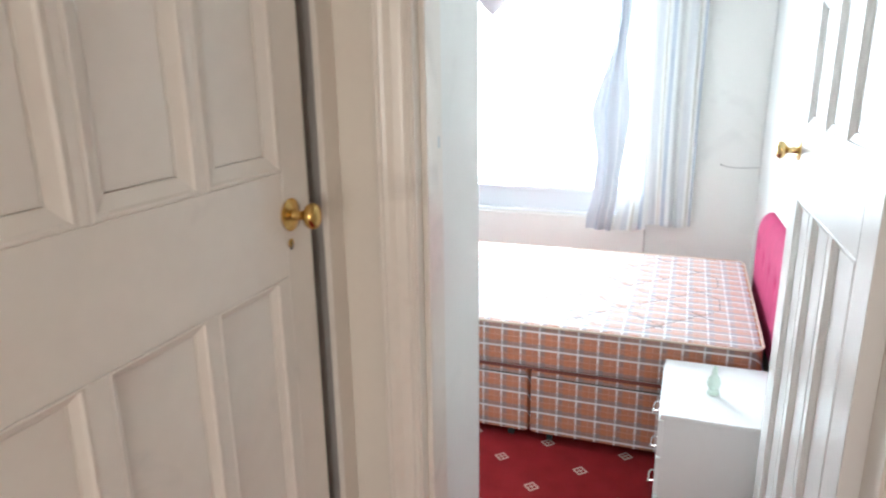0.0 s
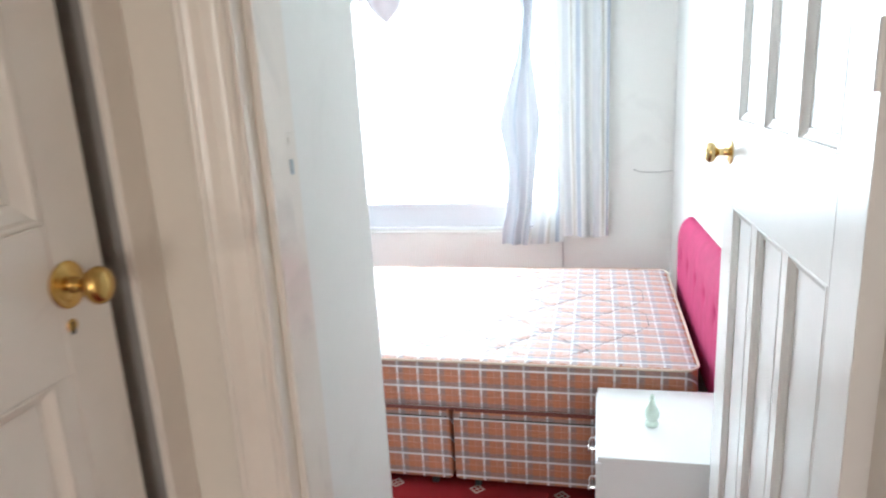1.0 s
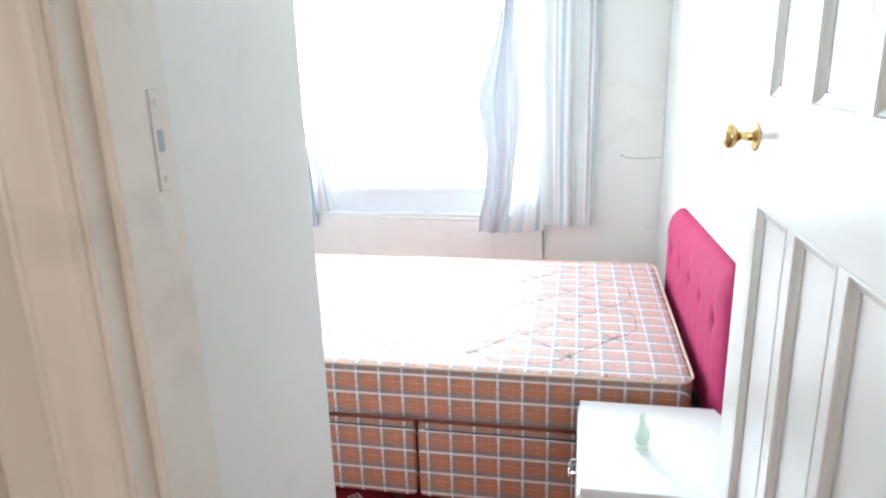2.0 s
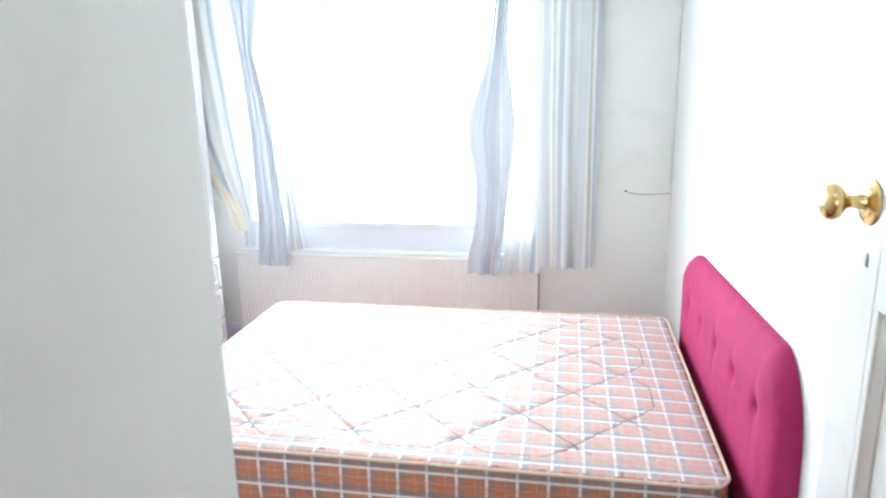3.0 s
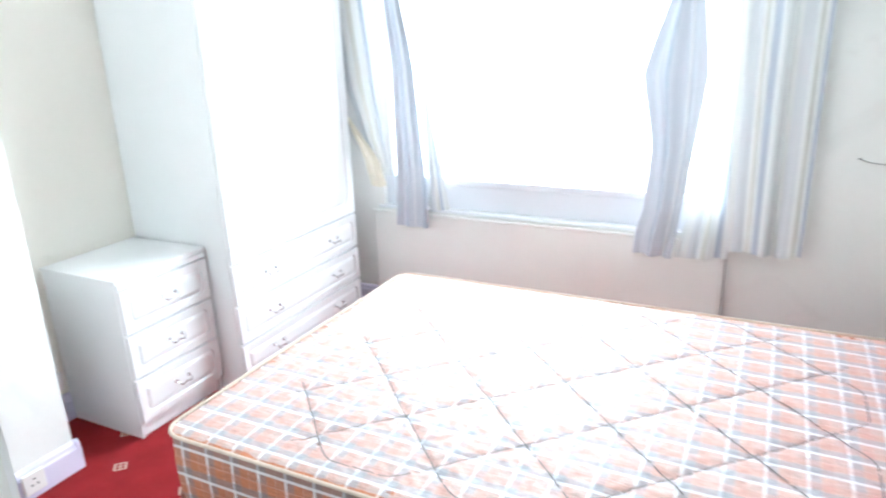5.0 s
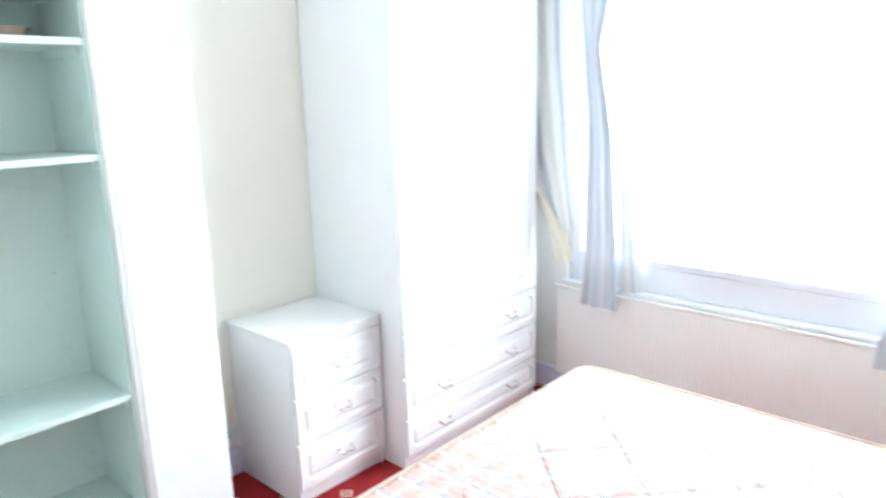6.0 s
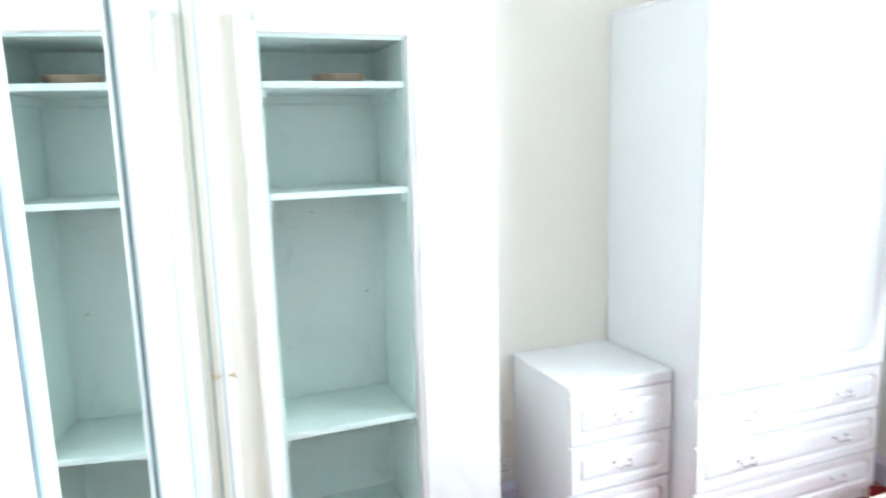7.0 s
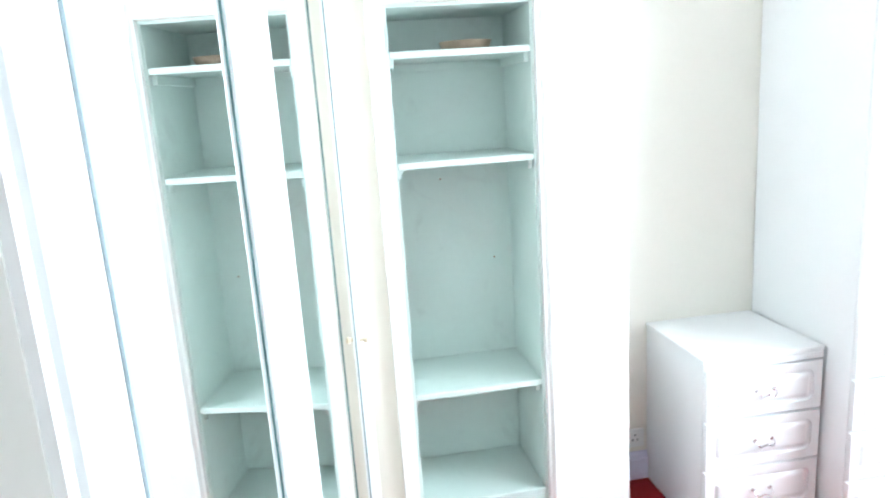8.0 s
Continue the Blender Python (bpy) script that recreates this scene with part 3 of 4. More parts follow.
lc = thing("curtain", pose(0, 0, 0), "blue striped cotton curtain with a swag looped back", "curtain", "curtains at the window")
part("inner_panel", cloth([(0.5, -2.50), (0.9, -2.47), (1.45, -2.47), (1.9, -2.50), (2.42, -2.56)], [(0.5, -2.285), (0.9, -2.29), (1.45, -2.33), (1.9, -2.41), (2.15, -2.36), (2.42, -2.34)], 0.565, 2.42, YW - 0.07, 2.0, 0.026, 11, 80, rep=1.0), M_curtain_pale, lc, "straight pale blue curtain panel", True)
part("swag_panel", cloth([(0.8, -2.56), (0.9, -2.62), (1.1, -2.74), (1.4, -2.85), (1.9, -2.90), (2.42, -2.92)], [(0.8, -2.49), (1.0, -2.49), (1.4, -2.505), (1.9, -2.54), (2.42, -2.55)], 0.86, 2.42, YW - 0.115, 2.4, 0.024, 14, 80, 64, 0.05, 0.12, 0.9), M_curtain_swag, lc, "looped-back striped swag", True)
part("lining", cloth([(0.78, -2.60), (0.95, -2.64), (1.2, -2.75)], [(0.78, -2.49), (0.95, -2.54), (1.2, -2.73)], 0.815, 1.2, YW - 0.15, 1.6, 0.010, 17, 40, 24, 0.05, 0.1), M_lining, lc, "cream curtain lining turned out", True)
part("back_panel", cloth([(0.5, -2.30), (2.42, -2.34)], [(0.5, -2.14), (0.85, -2.20), (1.2, -2.27), (2.42, -2.30)], 0.665, 1.35, YW - 0.03, 1.6, 0.010, 19, 40, 30), M_curtain, lc, "curtain edge caught behind the sill", True)
part("rail", tube([(-2.86, YW - 0.09, 2.43), (-0.3, YW - 0.09, 2.43)], 0.012), M_plastic, rc, "white curtain rail")

# ---------------------------------------------------------------- bed
BX0, BX1, BY0, BY1 = -1.990, -0.072, 0.0, 1.382
bed = thing("divan_bed", pose(0, 0, 0), "double divan bed in rust check cloth with a bare quilted mattress", "bed")


def rounded_rect(x0, y0, x1, y1, r, k=6):
    pts = []
    for cx, cy, a in ((x1 - r, y1 - r, 0), (x0 + r, y1 - r, 90), (x0 + r, y0 + r, 180), (x1 - r, y0 + r, 270)):
        for i in range(k + 1):
            t = radians(a + 90 * i / k)
            pts.append((cx + r * math.cos(t), cy + r * math.sin(t)))
    return pts


def slab(x0, y0, x1, y1, rings, r):
    """A soft block: rings of (inset, height) joined, closed above and below."""
    bm = bmesh.new()
    loops = [[bm.verts.new((x, y, z)) for x, y in rounded_rect(x0 + i, y0 + i, x1 - i, y1 - i, max(r - i, 0.01))] for i, z in rings]
    for a, b in zip(loops, loops[1:]):
        for k in range(len(a)):
            bm.faces.new((a[k], a[(k + 1) % len(a)], b[(k + 1) % len(a)], b[k]))
    bm.faces.new(loops[0])
    bm.faces.new(loops[-1])
    return bm


XG = -1.064
for x0, x1 in ((BX0, XG - 0.006), (XG + 0.006, BX1)):
    base = part("base", slab(x0, BY0 + 0.004, x1, BY1 - 0.004, [(0.010, 0.052), (0.002, 0.062), (0.0, 0.08), (0.0, 0.36), (0.004, 0.378), (0.012, 0.386)], 0.012), M_plaid, bed, "half of the divan base in rust check")
    part("drawer_seam", boxes((x0 + 0.03, BY0 + 0.0005, 0.352, x1 - 0.01, BY0 + 0.006, 0.356)), M_dark, base, "dark seam above the drawer front")
    part("base_piping", tube([(x0 + 0.012, BY0 + 0.004, 0.386), (x1 - 0.012, BY0 + 0.004, 0.386)], 0.0035, 6), M_rustpipe, base, "rust piping", True)
    for cx in (x0 + 0.09, x1 - 0.09):
        for cy in (BY0 + 0.06, BY1 - 0.08):
            part("castor", tube([(cx - 0.012, cy, 0.027), (cx + 0.012, cy, 0.027)], 0.027, 16), M_rubber, bed, "black castor", True)
            part("castor_stem", tube([(cx, cy, 0.03), (cx, cy, 0.058)], 0.007), M_rubber, bed)

mattress = part("mattress", slab(BX0, BY0, BX1, BY1, [(0.03, 0.390), (0.006, 0.398), (0.0, 0.412), (-0.004, 0.50), (0.0, 0.600), (0.006, 0.612), (0.03, 0.616)], 0.07), M_border, bed, "mattress border in rust check")


QS, QA, QB = 0.354, -1.057, -1.713     # spacing of the quilting runs and one run of each slope
QX0, QX1, QY0, QY1 = -1.775, -0.262, 0.100, 1.285


def turn_back(p, q, out, reach=0.030):
    """The rounded turn by which one run of stitching passes into the next at the border."""
    pts = []
    for k in range(25):
        t = k / 24
        w = min(1.0, min(t, 1 - t) / 0.22)
        b = math.sin(w * math.pi / 2)
        pts.append((p[0] + (q[0] - p[0]) * t + out[0] * reach * b, p[1] + (q[1] - p[1]) * t + out[1] * reach * b))
    return pts


def quilting_runs():
    """All runs of stitching as lists of points: two crossing slopes, and the turns at the border."""
    runs, ends = [], {"x0": [], "x1": [], "y0": [], "y1": []}
    for sgn, c0 in ((1, QA), (-1, QB)):
        for k in range(-4, 12):
            c = c0 + k * QS
            lo = max(QX0, c - QY1) if sgn == 1 else max(QX0, c + QY0)
            hi = min(QX1, c - QY0) if sgn == 1 else min(QX1, c + QY1)
            if hi - lo < 0.008:
                continue
            run = []
            for i in range(121):
                x = lo + (hi - lo) * i / 120
                y = (c - x) if sgn == 1 else (x - c)
                w = 0.006 * noise.noise(Vector((x * 6, y * 6, k))) * math.sin(math.pi * i / 120)
                run.append((x + w, y + 0.6 * w))
            runs.append(run)
            for x, y in (run[0], run[-1]):
                side = min((abs(x - QX0), "x0"), (abs(x - QX1), "x1"), (abs(y - QY0), "y0"), (abs(y - QY1), "y1"))[1]
                ends[side].append((x, y))
    for side, pts in ends.items():
        out = {"x0": (-1, 0), "x1": (1, 0), "y0": (0, -1), "y1": (0, 1)}[side]
        pts.sort(key=lambda v: v[1] if side[0] == "x" else v[0])
        # a run leaning towards the next one's end turns back into it
        for p, q in zip(pts, pts[1:]):
            gap = math.hypot(q[0] - p[0], q[1] - p[1])
            mid = ((p[0] + q[0]) / 2 + out[0] * gap / 2, (p[1] + q[1]) / 2 + out[1] * gap / 2)
            u, v = (mid[0] + mid[1] - QA) / QS, (mid[0] - mid[1] - QB) / QS
            if 0.03 < gap < 0.27 and abs(u - round(u)) < 0.12 and abs(v - round(v)) < 0.12:
                runs.append(turn_back(p, q, out))
    return runs


def cover_height(x, y):
    """Height of the quilted cover: cushions between the runs, a rolled edge and fine puckers along the stitches."""
    p = ((x + y - QA) / QS + 0.5) % 1.0 - 0.5
    q = ((x - y - QB) / QS + 0.5) % 1.0 - 0.5
    out = max(QX0 - x, x - QX1, QY0 - y, y - QY1)
    near = min(abs(p), abs(q)) * QS * 0.7071
    if out > -0.02:
        # past the border the cover only dips at the turns
        near = near + max(out + 0.02, 0) * 2.2
        if out > 0:
            near = max(near, 0.02 + abs(out - 0.026) * 1.2)
    edge = min(x - BX0, BX1 - x, y - BY0, BY1 - y)
    puff = 0.0055 * (1 - math.exp(-max(near, 0) / 0.016))
    crown = 0.010 * min(max(edge, 0) / 0.25, 1.0)
    roll = -0.013 * math.exp(-max(edge, 0) / 0.010)
    pucker = 0.0034 * math.exp(-near / 0.05) * noise.noise(Vector((x * 34, y * 34, 1.0)))
    rum = 0.0015 * noise.noise(Vector((x * 13, y * 13, 0.0))) + 0.0018 * noise.noise(Vector((x * 45, y * 45, 4.0)))
    return 0.611 + puff + crown + roll + rum + pucker


def quilted_top():
    """The quilted cover as one rounded sheet."""
    nx, ny = 380, 274
    x0, x1, y0, y1 = BX0 + 0.004, BX1 - 0.004, BY0 + 0.004, BY1 - 0.004
    r = 0.066
    bm = bmesh.new()
    rows = []
    for j in range(ny + 1):
        row = []
        for i in range(nx + 1):
            x, y = x0 + (x1 - x0) * i / nx, y0 + (y1 - y0) * j / ny
            cx, cy = min(max(x, x0 + r), x1 - r), min(max(y, y0 + r), y1 - r)
            d = math.hypot(x - cx, y - cy)
            if d > r:
                x, y = cx + (x - cx) * r / d, cy + (y - cy) * r / d
            row.append(bm.verts.new((x, y, cover_height(x, y))))
        rows.append(row)
    for j in range(ny):
        for i in range(nx):
            bm.faces.new((rows[j][i], rows[j][i + 1], rows[j + 1][i + 1], rows[j + 1][i]))
    return bm


part("quilted_cover", quilted_top(), M_plaidtop, mattress, "quilted top of the mattress in rust check, paled for window glare", True)


def stitch_lines():
    """Thread lying in the dips, broken into long stitches."""
    bm = bmesh.new()
    half, long, rest = 0.0021, 0.022, 0.003
    for run in quilting_runs():
        gone = 0.0
        for a, b in zip(run, run[1:]):
            dx, dy = b[0] - a[0], b[1] - a[1]
            ln = math.hypot(dx, dy) or 1
            gone += ln
            if gone % (long + rest) > long:
                continue
            nx, ny = -dy / ln * half, dx / ln * half
            za, zb = cover_height(*a) + 0.003, cover_height(*b) + 0.003
            bm.faces.new([bm.verts.new(v) for v in ((a[0] - nx, a[1] - ny, za), (b[0] - nx, b[1] - ny, zb), (b[0] + nx, b[1] + ny, zb), (a[0] + nx, a[1] + ny, za))])
    return bm


part("stitching", stitch_lines(), M_thread, mattress, "grey quilting thread")
for z, r, cloth_of, words in ((0.612, 0.0055, M_pipe, "ecru piping round the mattress edge"), (0.398, 0.0045, M_rustpipe, "rust piping round the mattress foot")):
    pts = [(x, y, z) for x, y in rounded_rect(BX0 - 0.002, BY0 - 0.002, BX1 + 0.002, BY1 + 0.002, 0.07)]
    part("piping", tube(pts + [pts[0]], r, 7), cloth_of, mattress, words, True)


def headboard_mesh():
    """Padded board: rounded shoulders, a swelling front and a row of sunk buttons. Local x is depth, y length, z height."""
    bm = bmesh.new()
    L, H, TH = 1.49, 0.535, 0.055
    buttons = [(0.18 + 0.262 * k, 0.345) for k in range(5)]
    nu, nv = 150, 60

    def top(y):
        e = min(y, L - y)
        return H * (0.60 + 0.40 * (1 - (1 - min(e / 0.17, 1.0)) ** 2.0) ** 0.65) if e < 0.17 else H

    front, back = [], []
    for j in range(nv + 1):
        fr, bk = [], []
        for i in range(nu + 1):
            y = L * i / nu
            z = top(y) * j / nv
            edge = min(y, L - y, top(y) - z)
            swell = TH * (1 - math.exp(-edge / 0.022)) * 0.75 + TH * 0.25 * min(edge / 0.12, 1)
            for by, bz in buttons:
                d = math.hypot(y - by, z - bz)
                swell -= 0.022 * math.exp(-(d / 0.022) ** 1.4) + 0.005 * math.exp(-abs(y - by) / 0.012) * math.exp(-abs(z - bz) / 0.09)
            fr.append(bm.verts.new((-max(swell, 0.004), y, z)))
            bk.append(bm.verts.new((0.018, y, z)))
        front.append(fr)
        back.append(bk)
    for g in (front, back):
        for j in range(nv):
            for i in range(nu):
                bm.faces.new((g[j][i], g[j][i + 1], g[j + 1][i + 1], g[j + 1][i]))
    for j in range(nv):
        for i in (0, nu):
            bm.faces.new((front[j][i], front[j + 1][i], back[j + 1][i], back[j][i]))
    for i in range(nu):
        for j in (0, nv):
            bm.faces.new((front[j][i], front[j][i + 1], back[j][i + 1], back[j][i]))
    return bm, buttons


hb, hbuttons = headboard_mesh()
HB = pose(0.030, -0.13, 0.49, -3.0, 0, 0)
head = part("headboard", hb, M_magenta, bed, "magenta velour headboard with sunk buttons", True, HB)
for by, bz in hbuttons:
    part("button", lathe([(0, 0), (0.011, 0), (0.0105, 0.004), (0.006, 0.007), (0, 0.008)], 14), M_magenta, head, "", True, pose(-0.030, by, bz, 0, -90, 0))
for y in (0.25, 1.12):
    part("strut", boxes((0.012, y, 0.02, 0.030, y + 0.05, 0.70)), M_rubber, bed, "wooden headboard strut")

# ---------------------------------------------------------------- drawer fronts and handles


def raised_front(w, h, t=0.018, margin=0.035, r=0.03):
    """A drawer or door front with a routed, rounded raised field. Local: x width, y depth (front at -y), z height."""
    bm = bmesh.new()
    outer = [bm.verts.new(p) for p in ((0, 0, 0), (w, 0, 0), (w, 0, h), (0, 0, h))]
    rim = [bm.verts.new(p) for p in ((0.003, -t, 0.003), (w - 0.003, -t, 0.003), (w - 0.003, -t, h - 0.003), (0.003, -t, h - 0.003))]
    for k in range(4):
        bm.faces.new((outer[k], outer[(k + 1) % 4], rim[(k + 1) % 4], rim[k]))
    bm.faces.new(outer)
    loops = []
    for inset, dep in ((margin, 0.0), (margin + 0.003, 0.008), (margin + 0.011, 0.009), (margin + 0.022, 0.002), (margin + 0.030, 0.0)):
        loops.append([bm.verts.new((x, -t + dep, z)) for x, z in rounded_rect(inset, inset, w - inset, h - inset, max(r - inset + margin, 0.006), 5)])
    n = len(loops[0])
    # rim to first loop: fan each corner, then bridge the sides
    order = [2, 3, 0, 1]
    for c in range(4):
        seg = loops[0][c * 6:(c + 1) * 6]
        for a, b in zip(seg, seg[1:]):
            bm.faces.new((rim[order[c]], a, b))
        nxt = loops[0][((c + 1) * 6) % n]
        bm.faces.new((rim[order[c]], seg[-1], nxt, rim[order[(c + 1) % 4]]))
    for a, b in zip(loops, loops[1:]):
        for k in range(n):
            bm.faces.new((a[k], a[(k + 1) % n], b[(k + 1) % n], b[k]))
    bm.faces.new(loops[-1])
    return bm


def bow_handle(parent, m):
    """A small swan-neck pull: two posts and a drooping bar. Local: x width, front to -y."""
    pts = [(-0.036, 0, 0.004), (-0.036, -0.016, 0.004), (-0.034, -0.022, -0.004), (-0.026, -0.024, -0.014), (-0.012, -0.024, -0.010), (0, -0.024, -0.006), (0.012, -0.024, -0.010), (0.026, -0.024, -0.014), (0.034, -0.022, -0.004), (0.036, -0.016, 0.004), (0.036, 0, 0.004)]
    h = part("handle", tube(pts, 0.0034, 8), M_chrome, parent, "chrome swan-neck pull", True, m)
    for x in (-0.036, 0.036):
        part("handle_rose", lathe([(0, 0), (0.009, 0), (0.007, 0.004), (0, 0.005)], 12), M_chrome, h, "", True, pose(x, 0, 0.004, 90, 0, 0))
    return h


def cabinet(name, m, w, d, h, label, category, drawers, handles, plinth=0.06, doors=None, top_over=0.012):
    """White laminate carcass. Local: x along the front, y into the depth, z up; front at y = 0."""
    ob = thing(name, m, label, category)
    tk = 0.018
    part("side", boxes((0, 0, 0, tk, d, h - tk), bevel=0.001, seg=1), M_lam, ob)
    part("side", boxes((w - tk, 0, 0, w, d, h - tk), bevel=0.001, seg=1), M_lam, ob)
    part("back", boxes((tk, d - 0.006, plinth, w - tk, d, h - tk)), M_lam, ob)
    part("plinth", boxes((tk, 0.012, 0, w - tk, 0.03, plinth)), M_lam, ob)
    part("bottom", boxes((tk, 0.0, plinth - tk, w - tk, d - 0.006, plinth)), M_lam, ob)
    part("top", boxes((-0.004, -top_over, h - tk, w + 0.004, d, h), bevel=0.003), M_lam, ob)
    if drawers and not doors:
        part("front_rail", boxes((tk, 0.0, drawers[-1][1] + 0.002, w - tk, 0.018, h - tk)), M_lam, ob)
        part("front_rail", boxes((0.002, -0.017, drawers[-1][1] + 0.003, w - 0.002, 0.0, h - tk - 0.001)), M_lam, ob)
    for z0, z1 in drawers:
        fr = part("drawer", raised_front(w - 0.006, z1 - z0 - 0.003, margin=min(0.035, (z1 - z0) * 0.2)), M_lam, ob, "drawer front with a routed raised field", False, pose(0.003, -0.001, z0))
        for hx in handles:
            bow_handle(fr, pose(hx - 0.003, -0.018, (z1 - z0) * 0.5))
    for x0, x1, z0, z1, hx in doors or ():
        dr = part("door", raised_front(x1 - x0, z1 - z0, margin=0.06, r=0.07), M_lam, ob, "tall door with a routed raised field", False, pose(x0, -0.001, z0))
        part("door_knob", lathe([(0, 0), (0.008, 0), (0.006, 0.012), (0.013, 0.020), (0.012, 0.027), (0, 0.030)], 16), M_chrome, dr, "small chrome door knob", True, pose(hx - x0, -0.018, 1.10 - z0, 90, 0, 0))
    return ob


def face_east(x, y):
    """Pose whose local front (-y) looks to +x and whose local x runs to +y."""
    return pose(x, y, 0, 0, 0, 90)


CH_W, CH_D = 0.482, 0.455
cabinet("chest_of_drawers", face_east(-2.872, 0.574), CH_W, CH_D, 0.735, "white laminate three-drawer chest with chrome pulls in the alcove", "chest of drawers", [(0.075, 0.283), (0.287, 0.488), (0.492, 0.690)], [CH_W * 0.5], 0.07)
WR_W = 1.03
wr = cabinet("wardrobe", face_east(-2.735, 1.068), WR_W, 0.59, 2.21, "tall white laminate wardrobe with two doors over wide drawers", "wardrobe", [(0.065, 0.245), (0.249, 0.446), (0.450, 0.650)], [WR_W * 0.25, WR_W * 0.77], 0.06, [(0.003, WR_W / 2 - 0.002, 0.654, 2.19, WR_W / 2 - 0.04), (WR_W / 2 + 0.002, WR_W - 0.003, 0.654, 2.19, WR_W / 2 + 0.04)])
part("cornice", boxes((-0.012, -0.035, 2.2105, WR_W + 0.012, 0.02, 2.245), bevel=0.008), M_lam, wr)

ns = cabinet("nightstand", pose(-0.445, -0.064, 0, 0, 0, -90), 0.49, 0.465, 0.556, "small white laminate nightstand beside the bed", "nightstand", [(0.06, 0.215), (0.219, 0.374), (0.378, 0.530)], [0.245], 0.055)

bottle = thing("bottle", pose(-0.275, -0.332, 0.556), "small empty frosted glass bottle standing on the nightstand", "bottle")
part("glass_body", lathe([(0, 0), (0.021, 0), (0.023, 0.004), (0.021, 0.012), (0.016, 0.018), (0.022, 0.030), (0.025, 0.045), (0.021, 0.062), (0.012, 0.076), (0.009, 0.092), (0.011, 0.096), (0.009, 0.098), (0, 0.098)], 24), M_glassy, bottle, "waisted frosted glass body", True)
part("stopper", lathe([(0, 0.098), (0.007, 0.098), (0.0085, 0.106), (0.006, 0.114), (0, 0.116)], 16), M_glassy, bottle, "glass stopper", True)

# ---------------------------------------------------------------- shelved cupboard in the chimney breast
cup = thing("built_in_shelves", pose(0, 0, 0), "open built-in cupboard with pale green painted shelves", "shelves")
part("back", boxes((XA + 0.012, SY0 + 0.012, 0.10, XA + 0.022, SY1 - 0.012, SZ1 - 0.012)), M_green, cup)
for y0, y1 in ((SY0 + 0.0015, SY0 + 0.012), (SY1 - 0.012, SY1 - 0.0015)):
    part("side", boxes((XA + 0.012, y0, 0.10, XB - 0.004, y1, SZ1 - 0.012)), M_green, cup)
part("top", boxes((XA + 0.012, SY0 + 0.0015, SZ1 - 0.012, XB - 0.004, SY1 - 0.0015, SZ1 - 0.0015)), M_green, cup)
for z in (1.888, 1.532, 0.705, 0.262):
    sh = part("shelf", boxes((XA + 0.022, SY0 + 0.013, z - 0.022, XB - 0.006, SY1 - 0.013, z), bevel=0.002, seg=1), M_green, cup)
    if z > 0.5:
        for y0, y1 in ((SY0 + 0.013, SY0 + 0.028), (SY1 - 0.028, SY1 - 0.013)):
            part("batten", boxes((XA + 0.024, y0, z - 0.052, XB - 0.03, y1, z - 0.0225)), M_green, sh)
        part("back_batten", boxes((XA + 0.0225, SY0 + 0.029, z - 0.052, XA + 0.038, SY1 - 0.029, z - 0.0225)), M_green, sh)
part("kick_board", boxes((XB - 0.03, SY0 + 0.013, 0.10, XB - 0.008, SY1 - 0.013, 0.239)), M_green, cup)
for y, z in ((-0.29, 1.43), (-0.09, 1.1)):
    part("nail", lathe([(0, 0), (0.004, 0), (0.003, 0.006), (0, 0.007)], 8), M_card, cup, "rusty nail head", True, pose(XA + 0.022, y, z, 0, 90, 0))
for name, sec, ln, o, u, w, z in (("trim_8", SMALL, SZ1 + 0.05, (XB, SY0 - 0.001, 0), (0, -1, 0), (1, 0, 0), (0, 0, 1)), ("trim_9", [(a * 0.55, b * 0.6) for a, b in SMALL], SZ1 + 0.05, (XB, SY1 + 0.001, 0), (0, 1, 0), (1, 0, 0), (0, 0, 1)), ("trim_10", SMALL, SY1 - SY0, (XB, SY0, SZ1 + 0.001), (0, 0, 1), (1, 0, 0), (0, 1, 0))):
    tagged(bar_at(name, sec, ln, o, u, w, z, M_doorwhite), "white moulded trim round the shelves", "architrave", kind="structure")
basket = thing("shallow_basket", pose(-3.12, -0.20, 1.888), "flat brown oval basket lying on the top shelf", "basket")
part("bowl", lathe([(0, 0.0), (0.07, 0.0), (0.085, 0.012), (0.093, 0.034), (0.089, 0.035), (0.080, 0.014), (0.066, 0.005), (0, 0.005)], 28), M_wicker, basket, "", True, Matrix.Diagonal((0.8, 1.0, 1.0, 1.0)))

# ---------------------------------------------------------------- mirrored closet
ML = 1.904
MC = pose(XB + 0.002, YM, 0, 0, 0, -6.1)
closet = thing("mirrored_closet", MC, "white framed closet doors with tall mirrors beside the shelves", "closet")
part("head_rail", boxes((0, -0.05, 2.14, ML - 0.016, 0.012, 2.20), bevel=0.002, seg=1), M_lam, closet)
part("top_panel", boxes((0, -0.05, 2.202, ML - 0.016, -0.01, CEIL)), M_wall, closet)
part("foot_rail", boxes((0, -0.05, 0, ML - 0.016, 0.012, 0.07), bevel=0.002, seg=1), M_lam, closet)
part("filler_panel", boxes((0.004, -0.018, 0.075, 0.294, 0.004, 2.135), bevel=0.002, seg=1), M_cream, closet, "plain cream filler beside the doors")
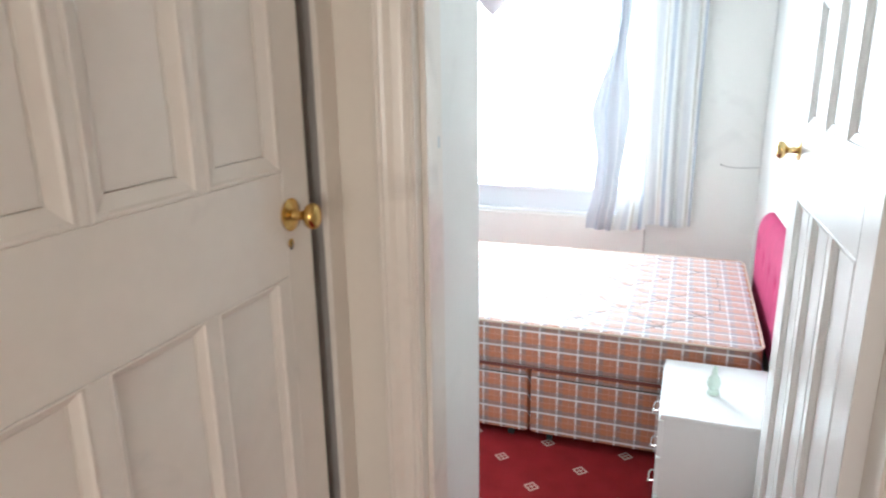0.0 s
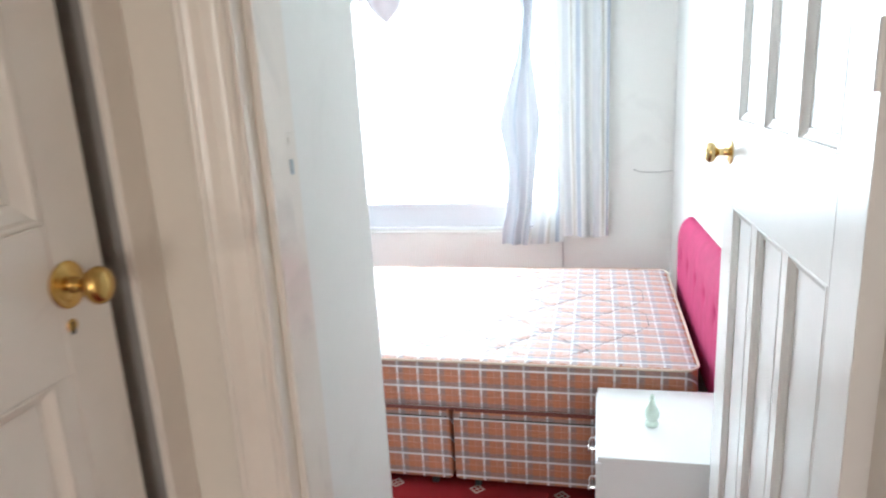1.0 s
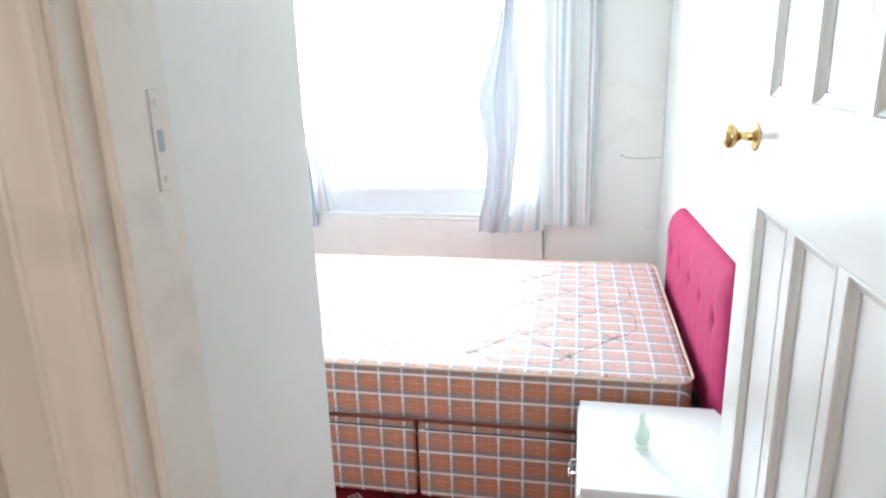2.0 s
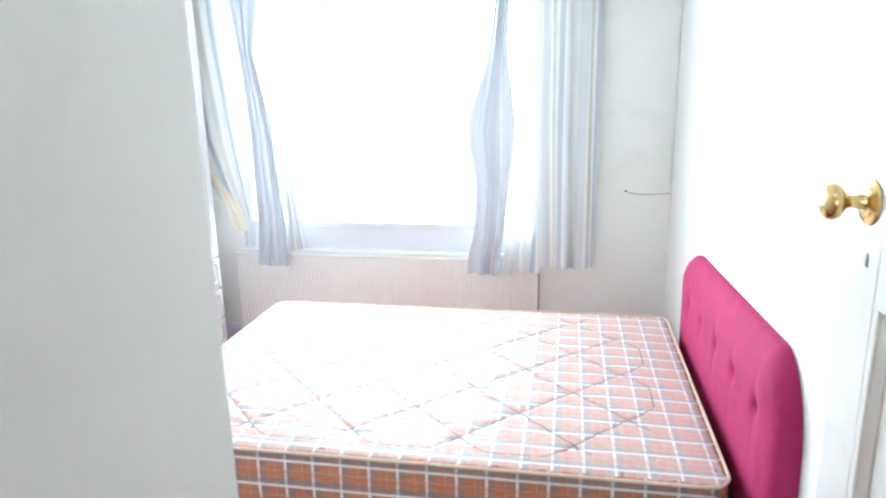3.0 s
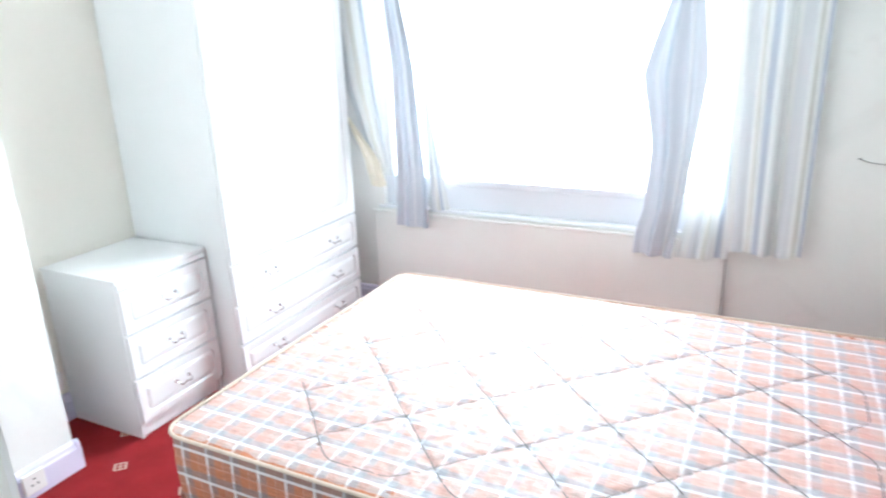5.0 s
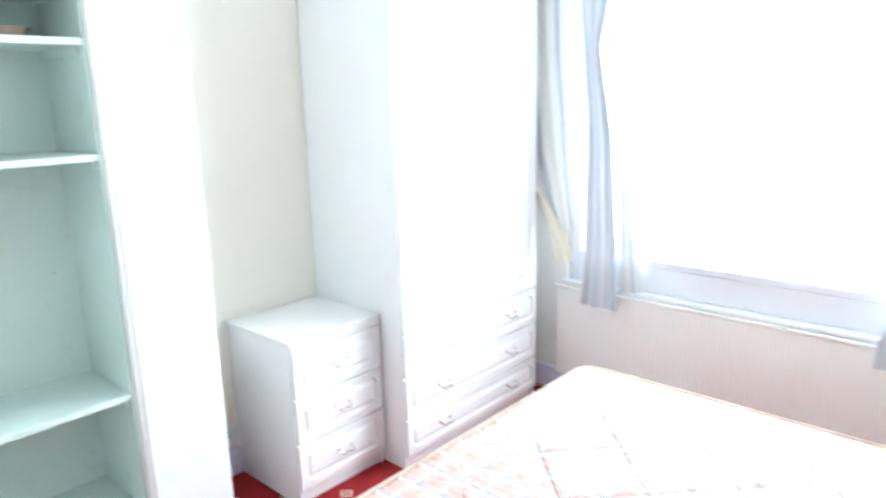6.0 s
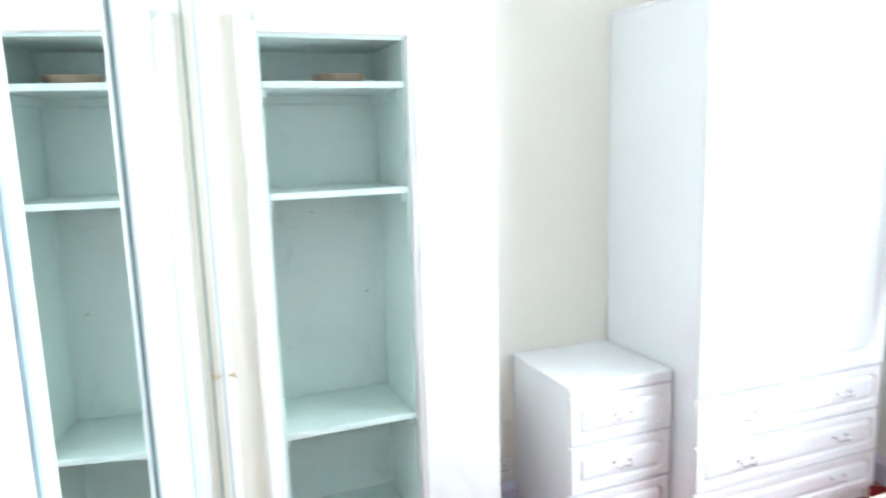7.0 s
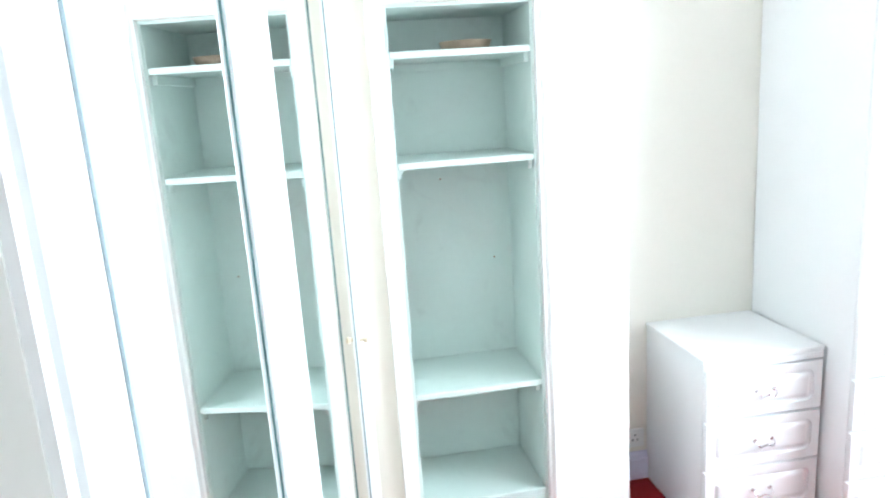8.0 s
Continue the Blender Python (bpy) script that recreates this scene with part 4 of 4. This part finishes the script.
# each door: its ends and the ends of its mirror
for x0, x1, a, b in ((0.300, 0.697, 0.365, 0.693), (0.701, 1.335, 0.705, 1.224), (1.339, ML - 0.016, 1.455, 1.792)):
    dr = part("mirror_door", boxes((x0, -0.018, 0.075, x1, -0.003, 2.135)), M_lam, closet, "white closet door carrying a mirror")
    for a0, b0, a1, b1 in ((x0, 0.075, a, 2.135), (b, 0.075, x1, 2.135), (a, 0.075, b, 0.14), (a, 2.075, b, 2.135)):
        if a1 - a0 > 0.006:
            part("door_frame", boxes((a0, -0.003, b0, a1, 0.008, b1), bevel=0.002, seg=1), M_lam, dr)
    part("mirror", boxes((a + 0.003, -0.0025, 0.143, b - 0.003, 0.001, 2.072)), M_mirror, dr, "tall plain mirror")
    for a0, a1 in ((a, a + 0.003), (b - 0.003, b)):
        part("glass_edge", boxes((a0, -0.0025, 0.14, a1, 0.0022, 2.075)), M_edge if x0 < 1.4 else M_trimgrey, dr, "dark green mirror edge" if x0 < 1.4 else "pale bevelled mirror edge")
    if a < 0.5:
        part("door_knob", lathe([(0, 0), (0.007, 0), (0.005, 0.010), (0.011, 0.017), (0.010, 0.023), (0, 0.025)], 14), M_pale_knob, dr, "tiny pale brass knob", True, pose(x0 + 0.028, 0.008, 1.06, -90, 0, 0))
part("end_strip", boxes((1.826, 0.0082, 0.075, 1.832, 0.0105, 2.135)), M_trimgrey, closet, "thin grey-blue edge trim")
part("end_post", boxes((ML - 0.010, -0.05, 0, ML, 0.004, CEIL - 0.002)), M_lam, closet)

# ---------------------------------------------------------------- skirting, sockets, cable, lamp
SK = [(0, 0), (0.018, 0), (0.018, 0.095), (0.014, 0.105), (0.012, 0.118), (0.006, 0.128), (0, 0.13)]


def skirting(name, a, b, out):
    """A skirting board along the wall from a to b; out points into the room."""
    a, b, out = Vector((*a, 0)), Vector((*b, 0)), Vector((*out, 0))
    d = (b - a).normalized()
    m = Matrix(((out.x, 0, d.x, a.x), (out.y, 0, d.y, a.y), (0, 1, 0, 0), (0, 0, 0, 1)))
    bm = profile_bar(SK, (b - a).length)
    bm.transform(m)
    return struct(name, bm, M_skirt, "pale lilac-white gloss skirting board", "skirting board")


skirting("baseboard_1", (XA, 0.34), (XA, YW), (1, 0))
skirting("baseboard_2", (XB, SY1 + 0.035), (XB, 0.339), (1, 0))
skirting("baseboard_3", (XA, 0.32), (XB + 0.018, 0.32), (0, 1))
skirting("baseboard_4", (XA, YW), (XR, YW), (0, -1))
skirting("baseboard_5", (XR, YD + 0.1), (XR, YW), (-1, 0))


def socket(m, label):
    ob = thing("wall_socket", m, label, "socket")
    part("plate", boxes((-0.043, 0, -0.043, 0.043, 0.012, 0.043), bevel=0.004), M_plastic, ob)
    for x, z in ((0, 0.016), (-0.011, -0.008), (0.011, -0.008)):
        part("pin_hole", boxes((x - 0.003, 0.0115, z - 0.004, x + 0.003, 0.0128, z + 0.004)), M_dark, ob)
    return ob


socket(pose(XA, 0.515, 0.20, 0, 0, -90), "white plastic wall socket above the alcove skirting")
socket(pose(XB + 0.018, 0.13, 0.07, 0, 0, -90), "white plastic socket box fixed on the skirting")

cable = thing("loose_cable", pose(0, 0, 0), "thin pale cable running down the corner to a nail", "cable")
run = [(XR - 0.008, YW - 0.008, CEIL - 0.25 * k) for k in range(7)] + [(XR - 0.006, YW - 0.006, 1.055)]
part("drop", tube(run, 0.0045, 6), M_plastic, cable, "white cable in the corner", True)
part("tail", tube([(XR - 0.006, YW - 0.004, 1.052), (-0.03, YW - 0.003, 1.045), (-0.11, YW - 0.003, 1.043), (-0.17, YW - 0.003, 1.049), (-0.206, YW - 0.003, 1.062)], 0.0024, 6), M_cable, cable, "thin grey cable tail", True)
part("nail", lathe([(0, 0), (0.005, 0), (0.004, 0.008), (0, 0.009)], 8), M_rubber, cable, "dark nail", True, pose(-0.206, YW, 1.063, 90, 0, 0))

lamp = thing("pendant_lamp", pose(-1.60, 1.25, 0), "hanging ceiling lamp with a pale pink glass shade", "ceiling lamp")
part("ceiling_rose", lathe([(0, CEIL), (0.045, CEIL), (0.042, CEIL - 0.02), (0.012, CEIL - 0.03), (0, CEIL - 0.03)], 20), M_plastic, lamp, "", True)
part("cord", tube([(0, 0, CEIL - 0.03), (0, 0, 2.30)], 0.003, 6), M_plastic, lamp)
part("shade", lathe([(0, 2.060), (0.012, 2.062), (0.030, 2.080), (0.060, 2.105), (0.095, 2.150), (0.120, 2.21), (0.116, 2.21), (0.090, 2.155), (0.055, 2.112), (0.02, 2.085), (0, 2.080)], 28), M_shade, lamp, "pale pink glass bowl shade", True)
part("finial", lathe([(0, 2.035), (0.006, 2.040), (0.008, 2.050), (0.004, 2.060), (0, 2.060)], 12), M_chrome, lamp, "", True)
part("lampholder", lathe([(0, 2.30), (0.018, 2.30), (0.020, 2.25), (0.016, 2.22), (0, 2.22)], 16), M_plastic, lamp, "", True)
for k in range(3):
    a = 2.094 * k
    part("chain", tube([(0.115 * math.cos(a), 0.115 * math.sin(a), 2.205), (0.012 * math.cos(a), 0.012 * math.sin(a), 2.40)], 0.0018, 5), M_chrome, lamp)
